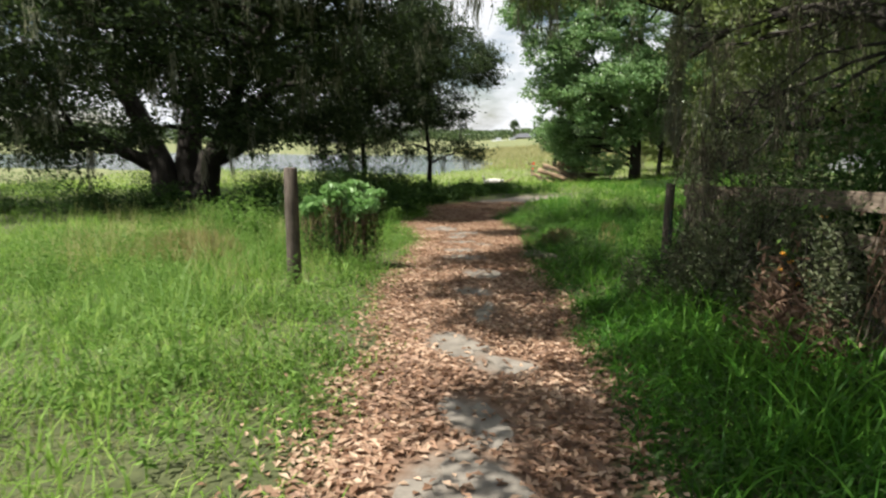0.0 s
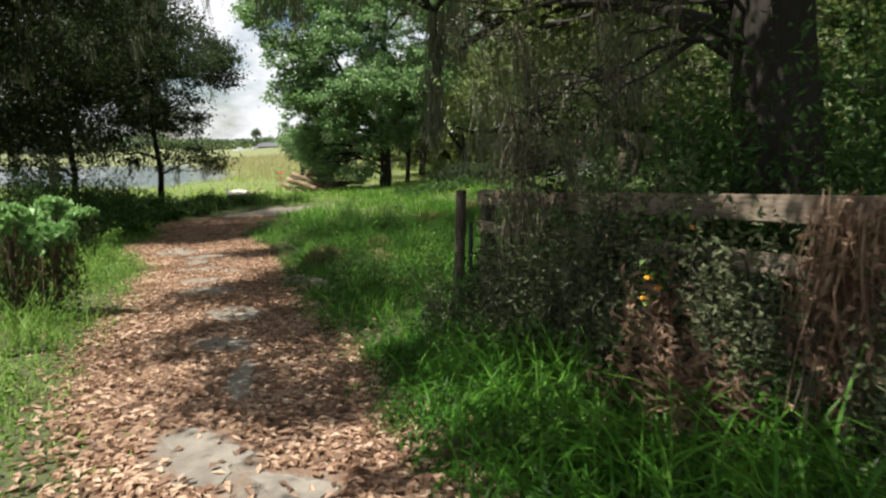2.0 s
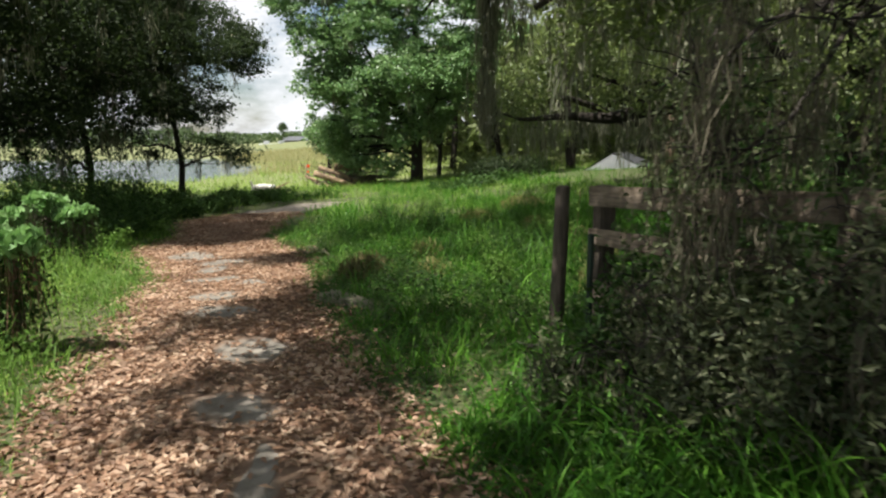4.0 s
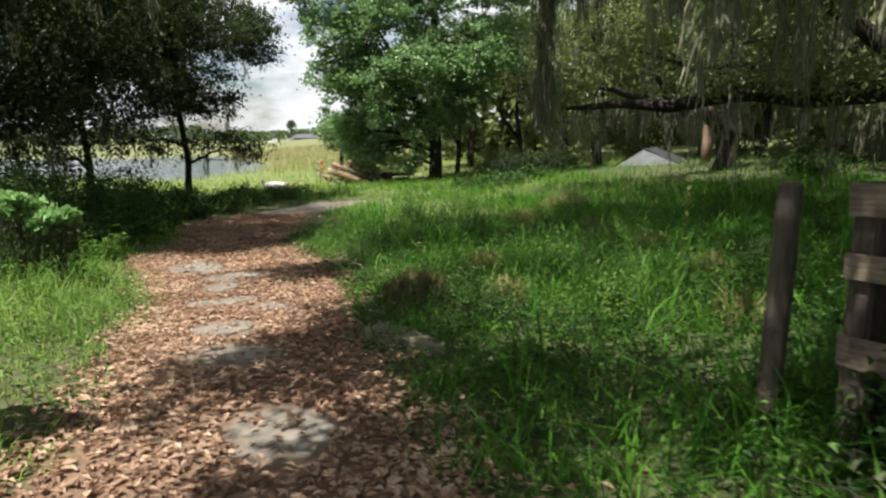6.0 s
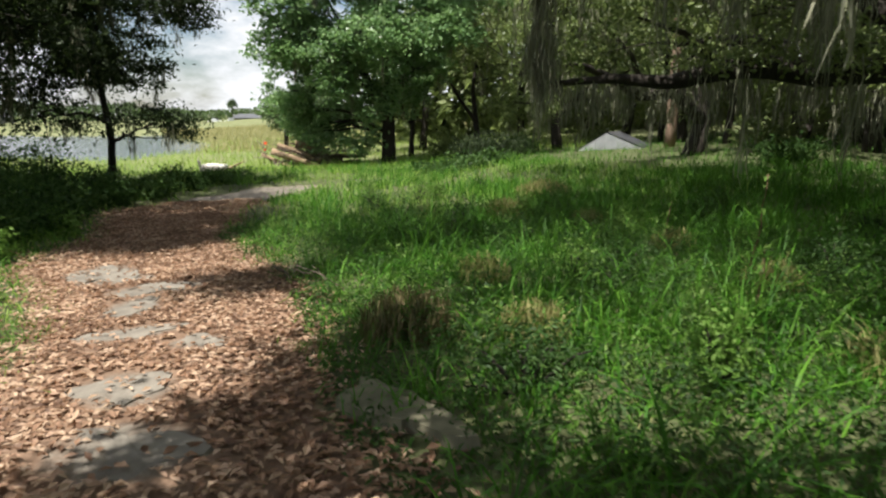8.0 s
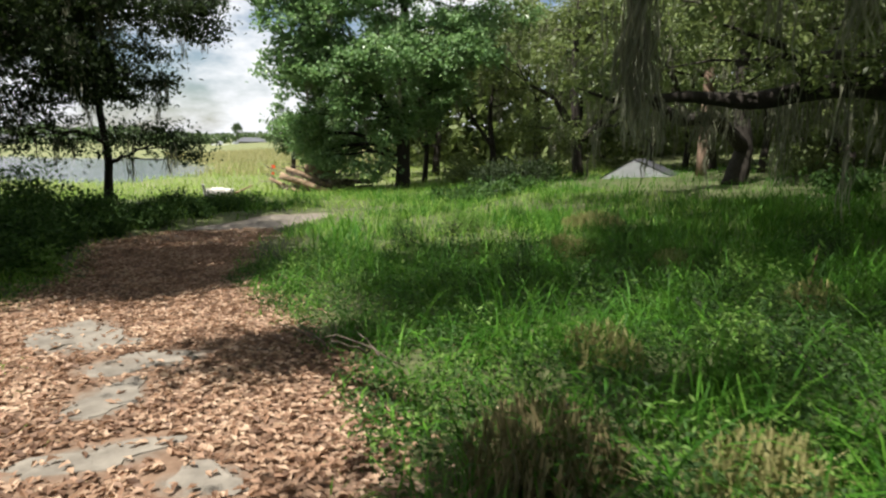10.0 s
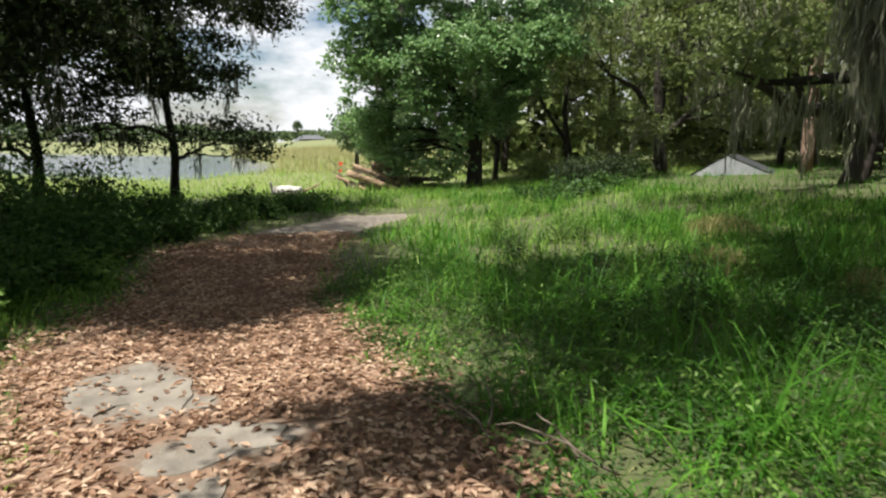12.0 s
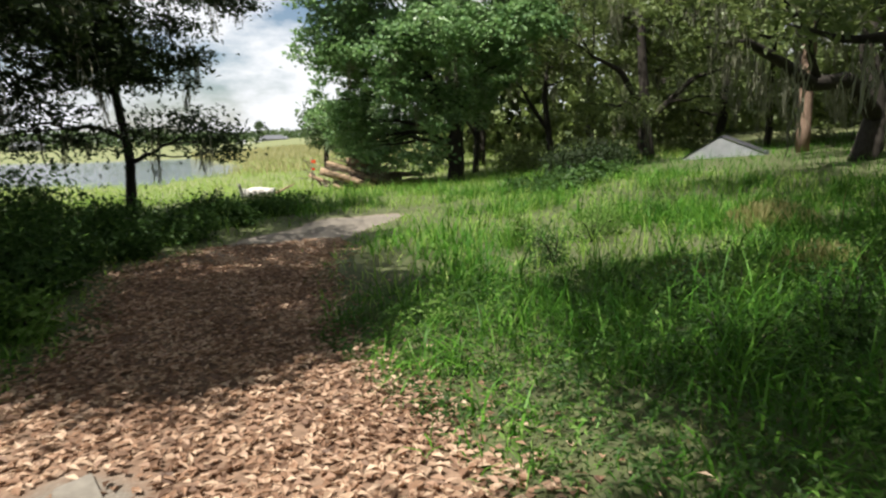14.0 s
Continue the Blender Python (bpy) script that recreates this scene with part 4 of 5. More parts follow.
def vine_mound(x, y, size, tall, thatch):
    """Broad-leaved vine over old posts, with a skirt of dry stems."""
    e = thing("vine_shrub", (x, y, gz(x, y)), "broad-leaved vine over dry hanging stems", "shrub")
    mesh_ob("stump", *tube([(0, 0, -0.05), (0.02, 0, 0.6), (0, 0.02, 1.1)], (0.12, 0.1, 0.08), 10, 0.06), M_POST, e, True)
    mesh_ob("stump", *tube([(0.75, 0.3, -0.05), (0.76, 0.3, 0.6), (0.75, 0.3, 1.0)], (0.08, 0.07, 0.06), 10, 0.06), M_POST, e, True)
    lumps = np.array([(-0.75, 0, 1.1, 0.36), (-0.1, -0.1, 1.34, 0.42), (0.55, 0, 1.05, 0.4), (1.0, 0.1, 1.12, 0.24), (0.2, 0.4, 1.2, 0.5)])
    n = 620
    k = lumps[RNG.integers(0, len(lumps), n)]
    d = unit(RNG.normal(size=(n, 3)) + np.array([0, 0, 0.5])) * np.array([1.0, 1.0, 0.45])
    top = k[:, :3] + d * k[:, 3:] * RNG.uniform(0.6, 1.1, (n, 1))
    tagged(mesh_ob("dry_thatch", *strands(top[:420] - np.array([0, 0, 0.1]), 1.0, 0.014), thatch, e), kind="stuff")
    tagged(mesh_ob("foliage", *leaves(top, 0.2, 0.16, 0.7, 0.3), M_BROAD_LEAF, e), kind="stuff")
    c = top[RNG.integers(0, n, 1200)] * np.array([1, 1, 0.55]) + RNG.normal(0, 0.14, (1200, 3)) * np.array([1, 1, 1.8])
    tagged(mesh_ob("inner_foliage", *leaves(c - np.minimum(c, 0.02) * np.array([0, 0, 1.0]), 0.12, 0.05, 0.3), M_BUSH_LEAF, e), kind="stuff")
    e.scale = (size, size, tall)


vine_mound(-1.95, 15.7, 0.55, 0.8, M_OLDMOSS)
vine_mound(-1.58, 10.3, 0.52, 0.86, M_DEADVINE)
bush(-1.5, 10.6, 0.35, 0.8, 1700, M_BUSH_LEAF, (0.075, 0.035), "dark leafy bush beside the fence post")
for x, y, r, h, n in ((-3.4, 12.6, 0.6, 0.8, 900), (-4.4, 14.6, 0.8, 0.9, 1200), (-2.7, 14.4, 0.5, 0.9, 900), (-2.3, 13.4, 0.35, 0.5, 600), (-5.6, 16.4, 0.9, 0.9, 1200)):
    bush(x, y, r, h, n, M_WEED, (0.09, 0.035), "tall leafy light green weeds in the meadow", "weed_clump")
for x, y, r, h, n in ((-2.2, 17.0, 0.5, 0.5, 900), (-3.6, 17.6, 0.9, 0.9, 2000), (-1.6, 20.6, 0.8, 0.6, 1700), (-1.9, 19.2, 0.6, 0.55, 1300), (-1.5, 22.2, 0.7, 0.65, 1500), (-1.2, 24.8, 0.8, 0.65, 1500), (-2.8, 19.6, 1.1, 1.0, 2600), (-2.2, 23.4, 1.2, 1.0, 2600), (-3.6, 22.0, 1.3, 1.2, 2800), (-1.4, 26.6, 1.2, 0.9, 2400), (-3.8, 25.6, 1.5, 1.3, 2600), (-0.4, 29.0, 1.2, 0.7, 2000), (1.4, 30.6, 1.3, 0.6, 2000), (-2.8, 28.8, 1.5, 1.2, 2600), (3.2, 31.6, 1.1, 0.5, 1500), (-6.2, 22.4, 1.6, 0.9, 2400), (-9.0, 21.5, 1.7, 0.8, 2400), (-12, 22, 1.8, 0.8, 2400), (-15.5, 23, 2.0, 0.9, 2400), (-6.0, 26, 1.6, 1.2, 2200), (-19, 24, 2.2, 1.0, 2000), (-8.2, 31, 2.0, 1.5, 1700), (-13, 32, 2.2, 1.4, 1700), (-18, 31, 2.4, 1.5, 1700), (-24, 30, 2.6, 1.6, 1700), (-0.95, 22.6, 0.55, 0.45, 1300), (-0.75, 24.0, 0.55, 0.45, 1300), (-0.2, 25.4, 0.6, 0.45, 1300), (0.5, 27.0, 0.8, 0.5, 1700), (-0.8, 26.0, 0.8, 0.7, 1700), (1.5, 28.6, 0.8, 0.42, 1500), (2.6, 30.2, 0.8, 0.4, 1300)):
    bush(x, y, r, h * (1.25 if x > -5 and r > 0.85 and y < 29.5 and x < -1 else 1.0), int(n * 1.3), leaf=(0.11, 0.055))
bush(-1.45, 18.5, 0.45, 0.5, 900, M_WEED, (0.1, 0.045), "low bright green weed clump beside the trail", "weed_clump")
bush(-0.75, 20.9, 0.4, 0.4, 700, M_WEED, (0.1, 0.045), "low bright green weed clump beside the trail", "weed_clump")
for x, y, r, h, n in ((3.3, 8.0, 0.5, 0.8, 1900), (3.5, 7.0, 0.7, 1.2, 2800), (3.2, 6.0, 0.55, 1.1, 2400), (4.4, 6.2, 0.8, 1.7, 3000), (4.6, 8.2, 0.9, 1.3, 2800), (4.9, 4.4, 0.8, 1.6, 2600), (6.4, 8.6, 1.0, 1.4, 2600), (2.75, 7.4, 0.4, 0.75, 1300), (6.6, 5.0, 1.0, 1.8, 2600), (4.2, 9.3, 0.6, 0.6, 1300)):
    bush(x, y, r, h, n, M_BUSH_LEAF, (0.075, 0.035), "dense dark thicket of leaves along the fence")
for x, y, r, h, n in ((3.9, 7.7, 0.7, 1.9, 3000), (4.6, 6.9, 0.8, 2.4, 3200), (3.8, 5.9, 0.6, 2.0, 3000), (4.9, 5.6, 0.9, 2.8, 3400), (4.2, 4.6, 0.8, 2.3, 3200), (5.4, 7.9, 0.9, 2.4, 3200), (6.6, 7.2, 1.0, 2.6, 3200), (6.0, 3.8, 1.0, 2.6, 3000), (7.6, 5.6, 1.1, 2.8, 3000), (4.9, 9.0, 0.8, 1.7, 2400), (8.6, 7.6, 1.1, 2.4, 2600), (4.4, 3.2, 0.8, 2.0, 2400)):
    bush(x, y, r, h, n, M_BUSH_LEAF, (0.085, 0.042), "tall dense dark thicket behind the fence")
for x, y, r, h in ((26, 30, 2.2, 1.0), (30, 33, 2.4, 1.2), (27, 44, 2.6, 1.3), (17, 44, 2.2, 1.2), (18.5, 48, 2.6, 1.4), (33, 42, 2.6, 1.4), (35, 33, 2.4, 1.2), (24, 47, 2.4, 1.3), (40, 34, 2.6, 1.4), (30, 26, 2.0, 1.0), (26, 21, 1.8, 1.0), (20, 24, 1.4, 0.7), (10.8, 31.6, 1.2, 0.42), (12.2, 32.6, 1.4, 0.55), (13.8, 33.6, 1.3, 0.6), (18.0, 38.5, 1.5, 0.9)):
    bush(x, y, r, h, 1100, M_GREY_LEAF if r > 2.1 else M_BUSH_LEAF, (0.22, 0.11), "low leafy undergrowth of the shaded woods")


# Brush heaps take the near-black leaf, so the shade below the oaks is coloured in.
for x, y, r, h in ((13.6, 35.2, 1.0, 0.8), (14.8, 35.8, 1.2, 1.15), (16.2, 36.4, 1.2, 1.1), (15.4, 37.2, 1.3, 1.2)):
    bush(x, y, r, h, 2600, M_OAK_LEAF_SHADED, (0.15, 0.06), "heap of brush in shade-dark leaves beneath the oaks", "brush_heap")
for k in range(34):
    x, y = RNG.uniform(2.4, 11), RNG.uniform(8.5, 24)
    if x > 2.2 + 0.12 * max(0, y - 20) and float(off_path(x, y)) > 0.7:
        dark = k % 3 > 0
        bush(x, y, RNG.uniform(0.3, 0.6), RNG.uniform(0.38, 0.6), 1000, M_BUSH_LEAF if dark else M_WEED, (0.055, 0.024), "low dark green weed clump in the grass" if dark else "low bright green weed clump in the grass", "weed_clump", "weeds in the grass")


def dry_clump(x, y, r, h, n, mat, label, name="dead_bush", strandy=False):
    z = gz(x, y)
    e = thing(name, (x, y, z), label, "dry plant")
    a = RNG.uniform(0, 2 * np.pi, n)
    rr = r * np.sqrt(RNG.uniform(0, 1, n))
    root = np.stack([rr * np.cos(a) * 0.6, rr * np.sin(a) * 0.6, np.full(n, -0.02)], 1)
    tagged(mesh_ob("dry_thatch", *blades(root, h, 0.014, 1.3, 3), mat, e), kind="stuff")
    top = np.stack([rr * np.cos(a), rr * np.sin(a), h * (1 - 0.5 * (rr / r) ** 2) * RNG.uniform(0.7, 1.0, n)], 1)
    tagged(mesh_ob("drooping_thatch", *strands(top, h * 0.7, 0.014), mat, e), kind="stuff")
    return e


dry_clump(2.4, 12.9, 0.4, 0.42, 460, M_TUSSOCK, "brown and green grass tussock beside the trail")
bush(2.42, 12.92, 0.34, 0.36, 420, M_GRASS_R, (0.16, 0.016), "green grass leaves through the tussock", "grass_tuft")


def tangle(x, y, r, h, n, moss):
    """A shrub smothered in twigs and grey moss against the fence."""
    e = bush(x, y, r, h, int(1.3 * n), M_THICKET, (0.055, 0.024), "tangled dull shrub draped in grey moss at the fence", "tangled_shrub", "tangle on the fence")
    k = 40
    a = in_ball(k, 0.3) * np.array([r, r, h * 0.5]) + np.array([0, 0, h * 0.55])
    d = unit(RNG.normal(size=(k, 3)) + np.array([-0.2, 0, 0.1])) * RNG.uniform(0.12, 0.34, (k, 1))
    tw = joined([tube(bent(p, p + v, 0.04, 0.6, 5), np.linspace(0.005, 0.002, 5), 4) for p, v in zip(a, d)])
    tagged(mesh_ob("twig_mass", *tw, M_BARK, e, True), kind="stuff")
    ends = np.concatenate([a + d * 0.8, a + d * 0.4])
    ends = ends[ends[:, 2] > 0.3 * h]
    add_moss(ends[RNG.integers(0, len(ends), moss // 3)], 0.42, e, 16, 0.045, 0.009, M_OLDMOSS)


for x, y, r, h, n, moss in ((2.8, 7.25, 0.34, 1.0, 1900, 26), (2.82, 6.8, 0.42, 1.35, 2600, 40), (2.74, 6.25, 0.46, 1.3, 2800, 44), (2.86, 5.85, 0.4, 1.5, 2600, 40), (2.76, 5.45, 0.38, 1.15, 2200, 34), (2.5, 6.6, 0.34, 0.75, 1500, 20), (2.3, 7.35, 0.3, 0.5, 1100, 8), (2.86, 5.1, 0.34, 1.25, 2000, 18), (2.84, 4.5, 0.38, 1.0, 2000, 12), (2.82, 4.85, 0.3, 1.1, 1700, 12), (2.95, 3.7, 0.34, 0.9, 1300, 12)):
    tangle(x, y, r, h, n, moss)


def vine_drape(x, y0, y1, z, long):
    """Dead vines thrown over the fence, hanging to the ground."""
    e = thing("dead_vine", (x, 0.5 * (y0 + y1), gz(x, y0)), "curtain of dead reddish-brown vines over the fence", "dry plant")
    n = 170
    top = np.stack([RNG.normal(0, 0.07, n), RNG.uniform(-0.5, 0.5, n) * (y1 - y0), z + RNG.normal(0, 0.07, n)], 1)
    tagged(mesh_ob("stem_mass", *strands(top, long, 0.009), M_DEADVINE, e), kind="stuff")
    c = top[RNG.integers(0, n, 700)] + np.stack([RNG.normal(0, 0.08, 700), RNG.normal(0, 0.06, 700), -long * RNG.uniform(0, 0.9, 700)], 1)
    tagged(mesh_ob("dead_leaves", *leaves(c, 0.075, 0.03, 0.2, 0.3, 1.0), M_DEADVINE, e), kind="stuff")


vine_drape(3.0, 3.95, 4.25, 1.22, 0.95)
DEAD = "mound of dead pinkish-brown vines by the fence"
bush(2.6, 4.75, 0.4, 0.72, 3800, M_DEADVINE, (0.1, 0.03), DEAD, "dead_bush")
bush(2.6, 4.45, 0.3, 0.34, 1500, M_DEADVINE, (0.1, 0.03), DEAD, "dead_bush")
bush(2.86, 5.12, 0.2, 0.95, 620, M_WEED, (0.09, 0.045), "upright leafy green weed with orange flowers", "flowering_weed")
dry_clump(9.4, 22.2, 0.7, 0.5, 500, M_GRASS_DRY, "pale dry grass tussock on the bank")
dry_clump(6.6, 19.0, 0.5, 0.45, 400, M_GRASS_DRY, "pale dry grass tussock on the bank")
for x, y in ((3.15, 12.3), (3.7, 14.2), (5.9, 12.6), (4.6, 10.6), (7.4, 17.6), (5.2, 19.4), (6.9, 15.0)):
    dry_clump(x, y, 0.3, 0.36, 170, M_GRASS_DRY, "small tan tuft of dry grass in the field", "dry_tuft")
dry_clump(-4.2, 11.0, 0.9, 0.6, 600, M_GRASS_DRY, "grey dry weeds in the meadow")


# ---- fence and posts ----
def box_bm(sx, sy, sz, bevel=0.008, cuts=0):
    bm = bmesh.new()
    bmesh.ops.create_cube(bm, size=1)
    bmesh.ops.scale(bm, vec=(sx, sy, sz), verts=bm.verts)
    bmesh.ops.bevel(bm, geom=bm.edges[:], offset=bevel, segments=2, affect="EDGES")
    return bm


def round_post(name, x, y, h, r, label, lean=(0, 0), group="fence posts"):
    e = thing(name, (x, y, gz(x, y) - 0.15), label, "post", group)
    v, f = tube([(0, 0, 0), (lean[0] * 0.3, lean[1] * 0.3, h * 0.3), (lean[0] * 0.7, lean[1] * 0.7, h * 0.7), (lean[0], lean[1], h), (lean[0], lean[1], h + 0.015)], [r * 1.03, r, r * 0.98, r * 0.96, r * 0.75], 14, 0.03)
    mesh_ob("pole", v, f, M_POST, e, True)
    return e


round_post("fence_post", -1.9, 8.6, 1.70, 0.09, "dark weathered round wooden fence post in the grass")
round_post("fence_post", 2.98, 8.72, 1.46, 0.06, "dark weathered round wooden gate post in tall grass", (0.05, 0))


def board_fence():
    """Post and board fence that follows the fall of the ground."""
    x = 3.12
    e = thing("board_fence", (x, 8.6, 0.83), "weathered grey-brown board fence overgrown with vines", "fence")
    slope = 0.06
    for y in (8.40, 6.3, 3.9):
        p = part("post", box_bm(0.13, 0.13, 1.6, 0.012), M_POST, e)
        p.location = (0.085, y - 8.6, (8.6 - y) * slope - 0.78)
        p.rotation_euler = (RNG.uniform(-0.02, 0.02), RNG.uniform(-0.02, 0.02), 0)
    for y0, y1 in ((8.46, 6.32), (6.28, 3.2)):
        for z, hgt in ((-0.065, 0.15), (-0.37, 0.12), (-0.76, 0.15)):
            p = part("board", box_bm(0.03, y0 - y1, hgt, 0.006), M_BOARD, e)
            mid = (y0 + y1) / 2
            p.location = (-0.001, mid - 8.6, (8.6 - mid) * slope + z)
            p.rotation_euler = (-math.atan(slope) + RNG.uniform(-0.008, 0.008), 0.0, RNG.uniform(-0.004, 0.004))
    return e


board_fence()
st = round_post("metal_stake", 2.75, 7.85, 1.15, 0.022, "thin dark green metal stake before the fence", (0, 0), "")
st.children[0].data.materials[0] = M_STAKE

# ---- ground cover ----
def scatter(n, x0, x1, y0, y1):
    return RNG.uniform(x0, x1, n), RNG.uniform(y0, y1, n)


def grass(name, label, n, area, height, width, mat, gap=0.0, lean=0.5, segs=3, tuft=0, only=None):
    x, y = scatter(n, *area)
    if tuft:
        x, y = np.repeat(x, tuft), np.repeat(y, tuft)
        x, y = x + RNG.normal(0, 0.06, len(x)), y + RNG.normal(0, 0.06, len(y))
    o = off_path(x, y)
    k = (o > gap - RNG.exponential(0.1, len(x))) & (lake_depth(x, y) < 0)
    if only is not None:
        k &= only(x, y)
    x, y, o = x[k], y[k], o[k]
    h = height * np.clip(0.3 + o * 0.6, 0.3, 1.0) * (1 + 0.5 * field(x, y, 1.3, 4) + 0.2 * field(x, y, 3.7, 2))
    ob = mesh_ob(name, *blades(on_ground(x, y, -0.02), h, width, lean, segs), mat)
    return tagged(ob, label, "grass", kind="stuff")


def weeds(name, label, n, area, height, size, mat, gap=0.0, only=None, per=9):
    """Leafy low plants: leaves set round short stems."""
    x, y = scatter(n, *area)
    o = off_path(x, y)
    k = o > gap
    if only is not None:
        k &= only(x, y)
    x, y = x[k], y[k]
    root = on_ground(x, y)
    h = height * RNG.uniform(0.5, 1.2, len(x)) * np.clip(0.35 + 0.6 * o[k], 0.35, 1)
    c = np.repeat(root, per, 0)
    t = RNG.uniform(0.25, 1, len(c))
    c[:, 2] += np.repeat(h, per) * t
    c[:, :2] += RNG.normal(0, 0.07, (len(c), 2))
    ob = mesh_ob(name, *leaves(c, size, size * 0.38, 0.7, 0.3), mat)
    return tagged(ob, label, "plants", kind="stuff")


LEFT = lambda x, y: x < path_mid(y)
RIGHT = lambda x, y: x > path_mid(y)
CLUMPY = lambda x, y: (x > path_mid(y)) & (field(x, y, 1.7, 11) > -0.15)
grass("grass", "sunny light green grass beside the trail", 32000, (-10, 0.2, 0.5, 21), 0.38, 0.015, M_GRASS_L, 0.0, 1.1, 2, 0, LEFT)
grass("grass", "tall feathery light green grass in the meadow", 7500, (-9, 0.0, 1, 15), 0.6, 0.015, M_WEED, 0.25, 1.3, 2, 5, lambda x, y: LEFT(x, y) & (field(x, y, 1.4, 6) > 0.0))
grass("grass", "pale dry seeding grass in the meadow", 420, (-6.5, -2.4, 8.5, 14.5), 0.75, 0.008, M_GRASS_DRY, 0.4, 0.7, 3, 7, lambda x, y: field(x, y, 1.2, 8) > 0.0)
HUMMOCK = lambda x, y: (x > path_mid(y)) & (field(x, y, 2.6, 11) + 0.6 * field(x, y, 1.1, 21) > 0.25)
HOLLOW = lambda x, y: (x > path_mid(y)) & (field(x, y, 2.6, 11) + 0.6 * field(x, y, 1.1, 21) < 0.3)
grass("grass", "short deep green grass beside the trail, darkened for shade", 9000, (1.0, 9, 1.0, 21), 0.22, 0.012, M_GRASS_R, 0.05, 1.1, 2, 4, RIGHT)
grass("grass", "mounds of tall deep green grass, darkened for shade", 10000, (1.0, 9, 1.0, 21), 0.64, 0.014, M_GRASS_R, 0.12, 1.2, 3, 5, HUMMOCK)
grass("grass", "arching broad-bladed green grass tufts, darkened for shade", 3000, (1.2, 8.5, 1.0, 21), 0.62, 0.022, M_GRASS_R, 0.22, 2.3, 4, 6, CLUMPY)
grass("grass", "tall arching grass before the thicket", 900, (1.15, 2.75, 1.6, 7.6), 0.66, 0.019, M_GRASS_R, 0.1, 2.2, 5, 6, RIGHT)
grass("grass", "arching bright grass at the foot of the bushes", 300, (-2.4, -0.6, 16.3, 20.4), 0.5, 0.018, M_GRASS_R, 0.05, 2.2, 4, 6, LEFT)
grass("grass", "yellow-green grass fringing the trail", 15000, (-2.4, 3.2, 1, 26), 0.15, 0.007, M_GRASS_DRY, -0.12, 0.9, 2, 0)
grass("grass", "bright green grass on the open bank", 32000, (-30, 16, 19, 44), 0.34, 0.026, M_GRASS_L, 0.05, 0.7, 2)
grass("grass", "taller green tufts on the open bank", 3000, (3, 16, 16, 36), 0.55, 0.03, M_GRASS_R, 0.4, 1.0, 2, 6, lambda x, y: field(x, y, 0.9, 3) > 0.1)
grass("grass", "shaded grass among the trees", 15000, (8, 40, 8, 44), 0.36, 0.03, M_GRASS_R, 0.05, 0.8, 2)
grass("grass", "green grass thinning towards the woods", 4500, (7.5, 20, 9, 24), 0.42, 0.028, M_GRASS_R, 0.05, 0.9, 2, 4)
grass("grass", "sunny yellow-green marsh grass by the lake", 36000, (-30, 32, 40, 90), 0.45, 0.06, M_MEADOW, 0.0, 0.5, 1)
grass("grass", "tan reed bed across the marsh", 30000, (3, 60, 66, 150), 0.7, 0.16, M_REED, 0.0, 0.3, 1)
grass("grass", "rough grass over the rest of the bank", 15000, (-32, -9, -12, 20), 0.34, 0.05, M_GRASS_L, 0.0, 0.8, 1)
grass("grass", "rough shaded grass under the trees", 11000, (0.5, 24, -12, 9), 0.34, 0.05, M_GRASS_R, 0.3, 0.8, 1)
grass("grass", "rough grass at the trail head", 4000, (-9, 1, -12, 1), 0.34, 0.045, M_GRASS_L, 0.1, 0.8, 1)
weeds("weeds", "leafy green weeds through the grass", 4600, (-8, 0.2, 1.0, 16), 0.58, 0.062, M_WEED, 0.35, lambda x, y: LEFT(x, y) & (field(x, y, 1.1, 2) > 0.1))
weeds("weeds", "leafy bright green weeds by the trail", 2300, (1.1, 8, 4, 20), 0.36, 0.055, M_WEED, 0.05, lambda x, y: RIGHT(x, y) & (field(x, y, 2.1, 5) > 0.15), 14)
# Dark leaves only in the hollows colour in the shade between the mounds.
weeds("weeds", "leafy weeds through the grass, dark for the shade in hollows", 6500, (1.0, 8, 1.5, 20), 0.32, 0.05, M_BUSH_LEAF, 0.02, HOLLOW, 12)


def litter():
    n = 130000
    x, y = scatter(n, -2.0, 3.2, -1.5, 26)
    o = off_path(x, y)
    dens = np.where(o < 0.1, 0.8 + 0.35 * field(x, y, 1.6, 8), np.exp(-(o - 0.1) * 7))
    k = RNG.uniform(size=n) < dens * (1 - 0.9 * np.clip((bare(x, y) - 0.45) * 2.6, 0, 1))
    p = on_ground(x[k], y[k], 0.012)
    p[:, 2] += RNG.uniform(0, 0.02, len(p))
    ob = mesh_ob("leaf_litter", *leaves(p, 0.07, 0.038, 2.4, 0.2), M_LITTER)
    tagged(ob, "carpet of dry brown fallen oak leaves", "leaf litter", kind="stuff")


litter()


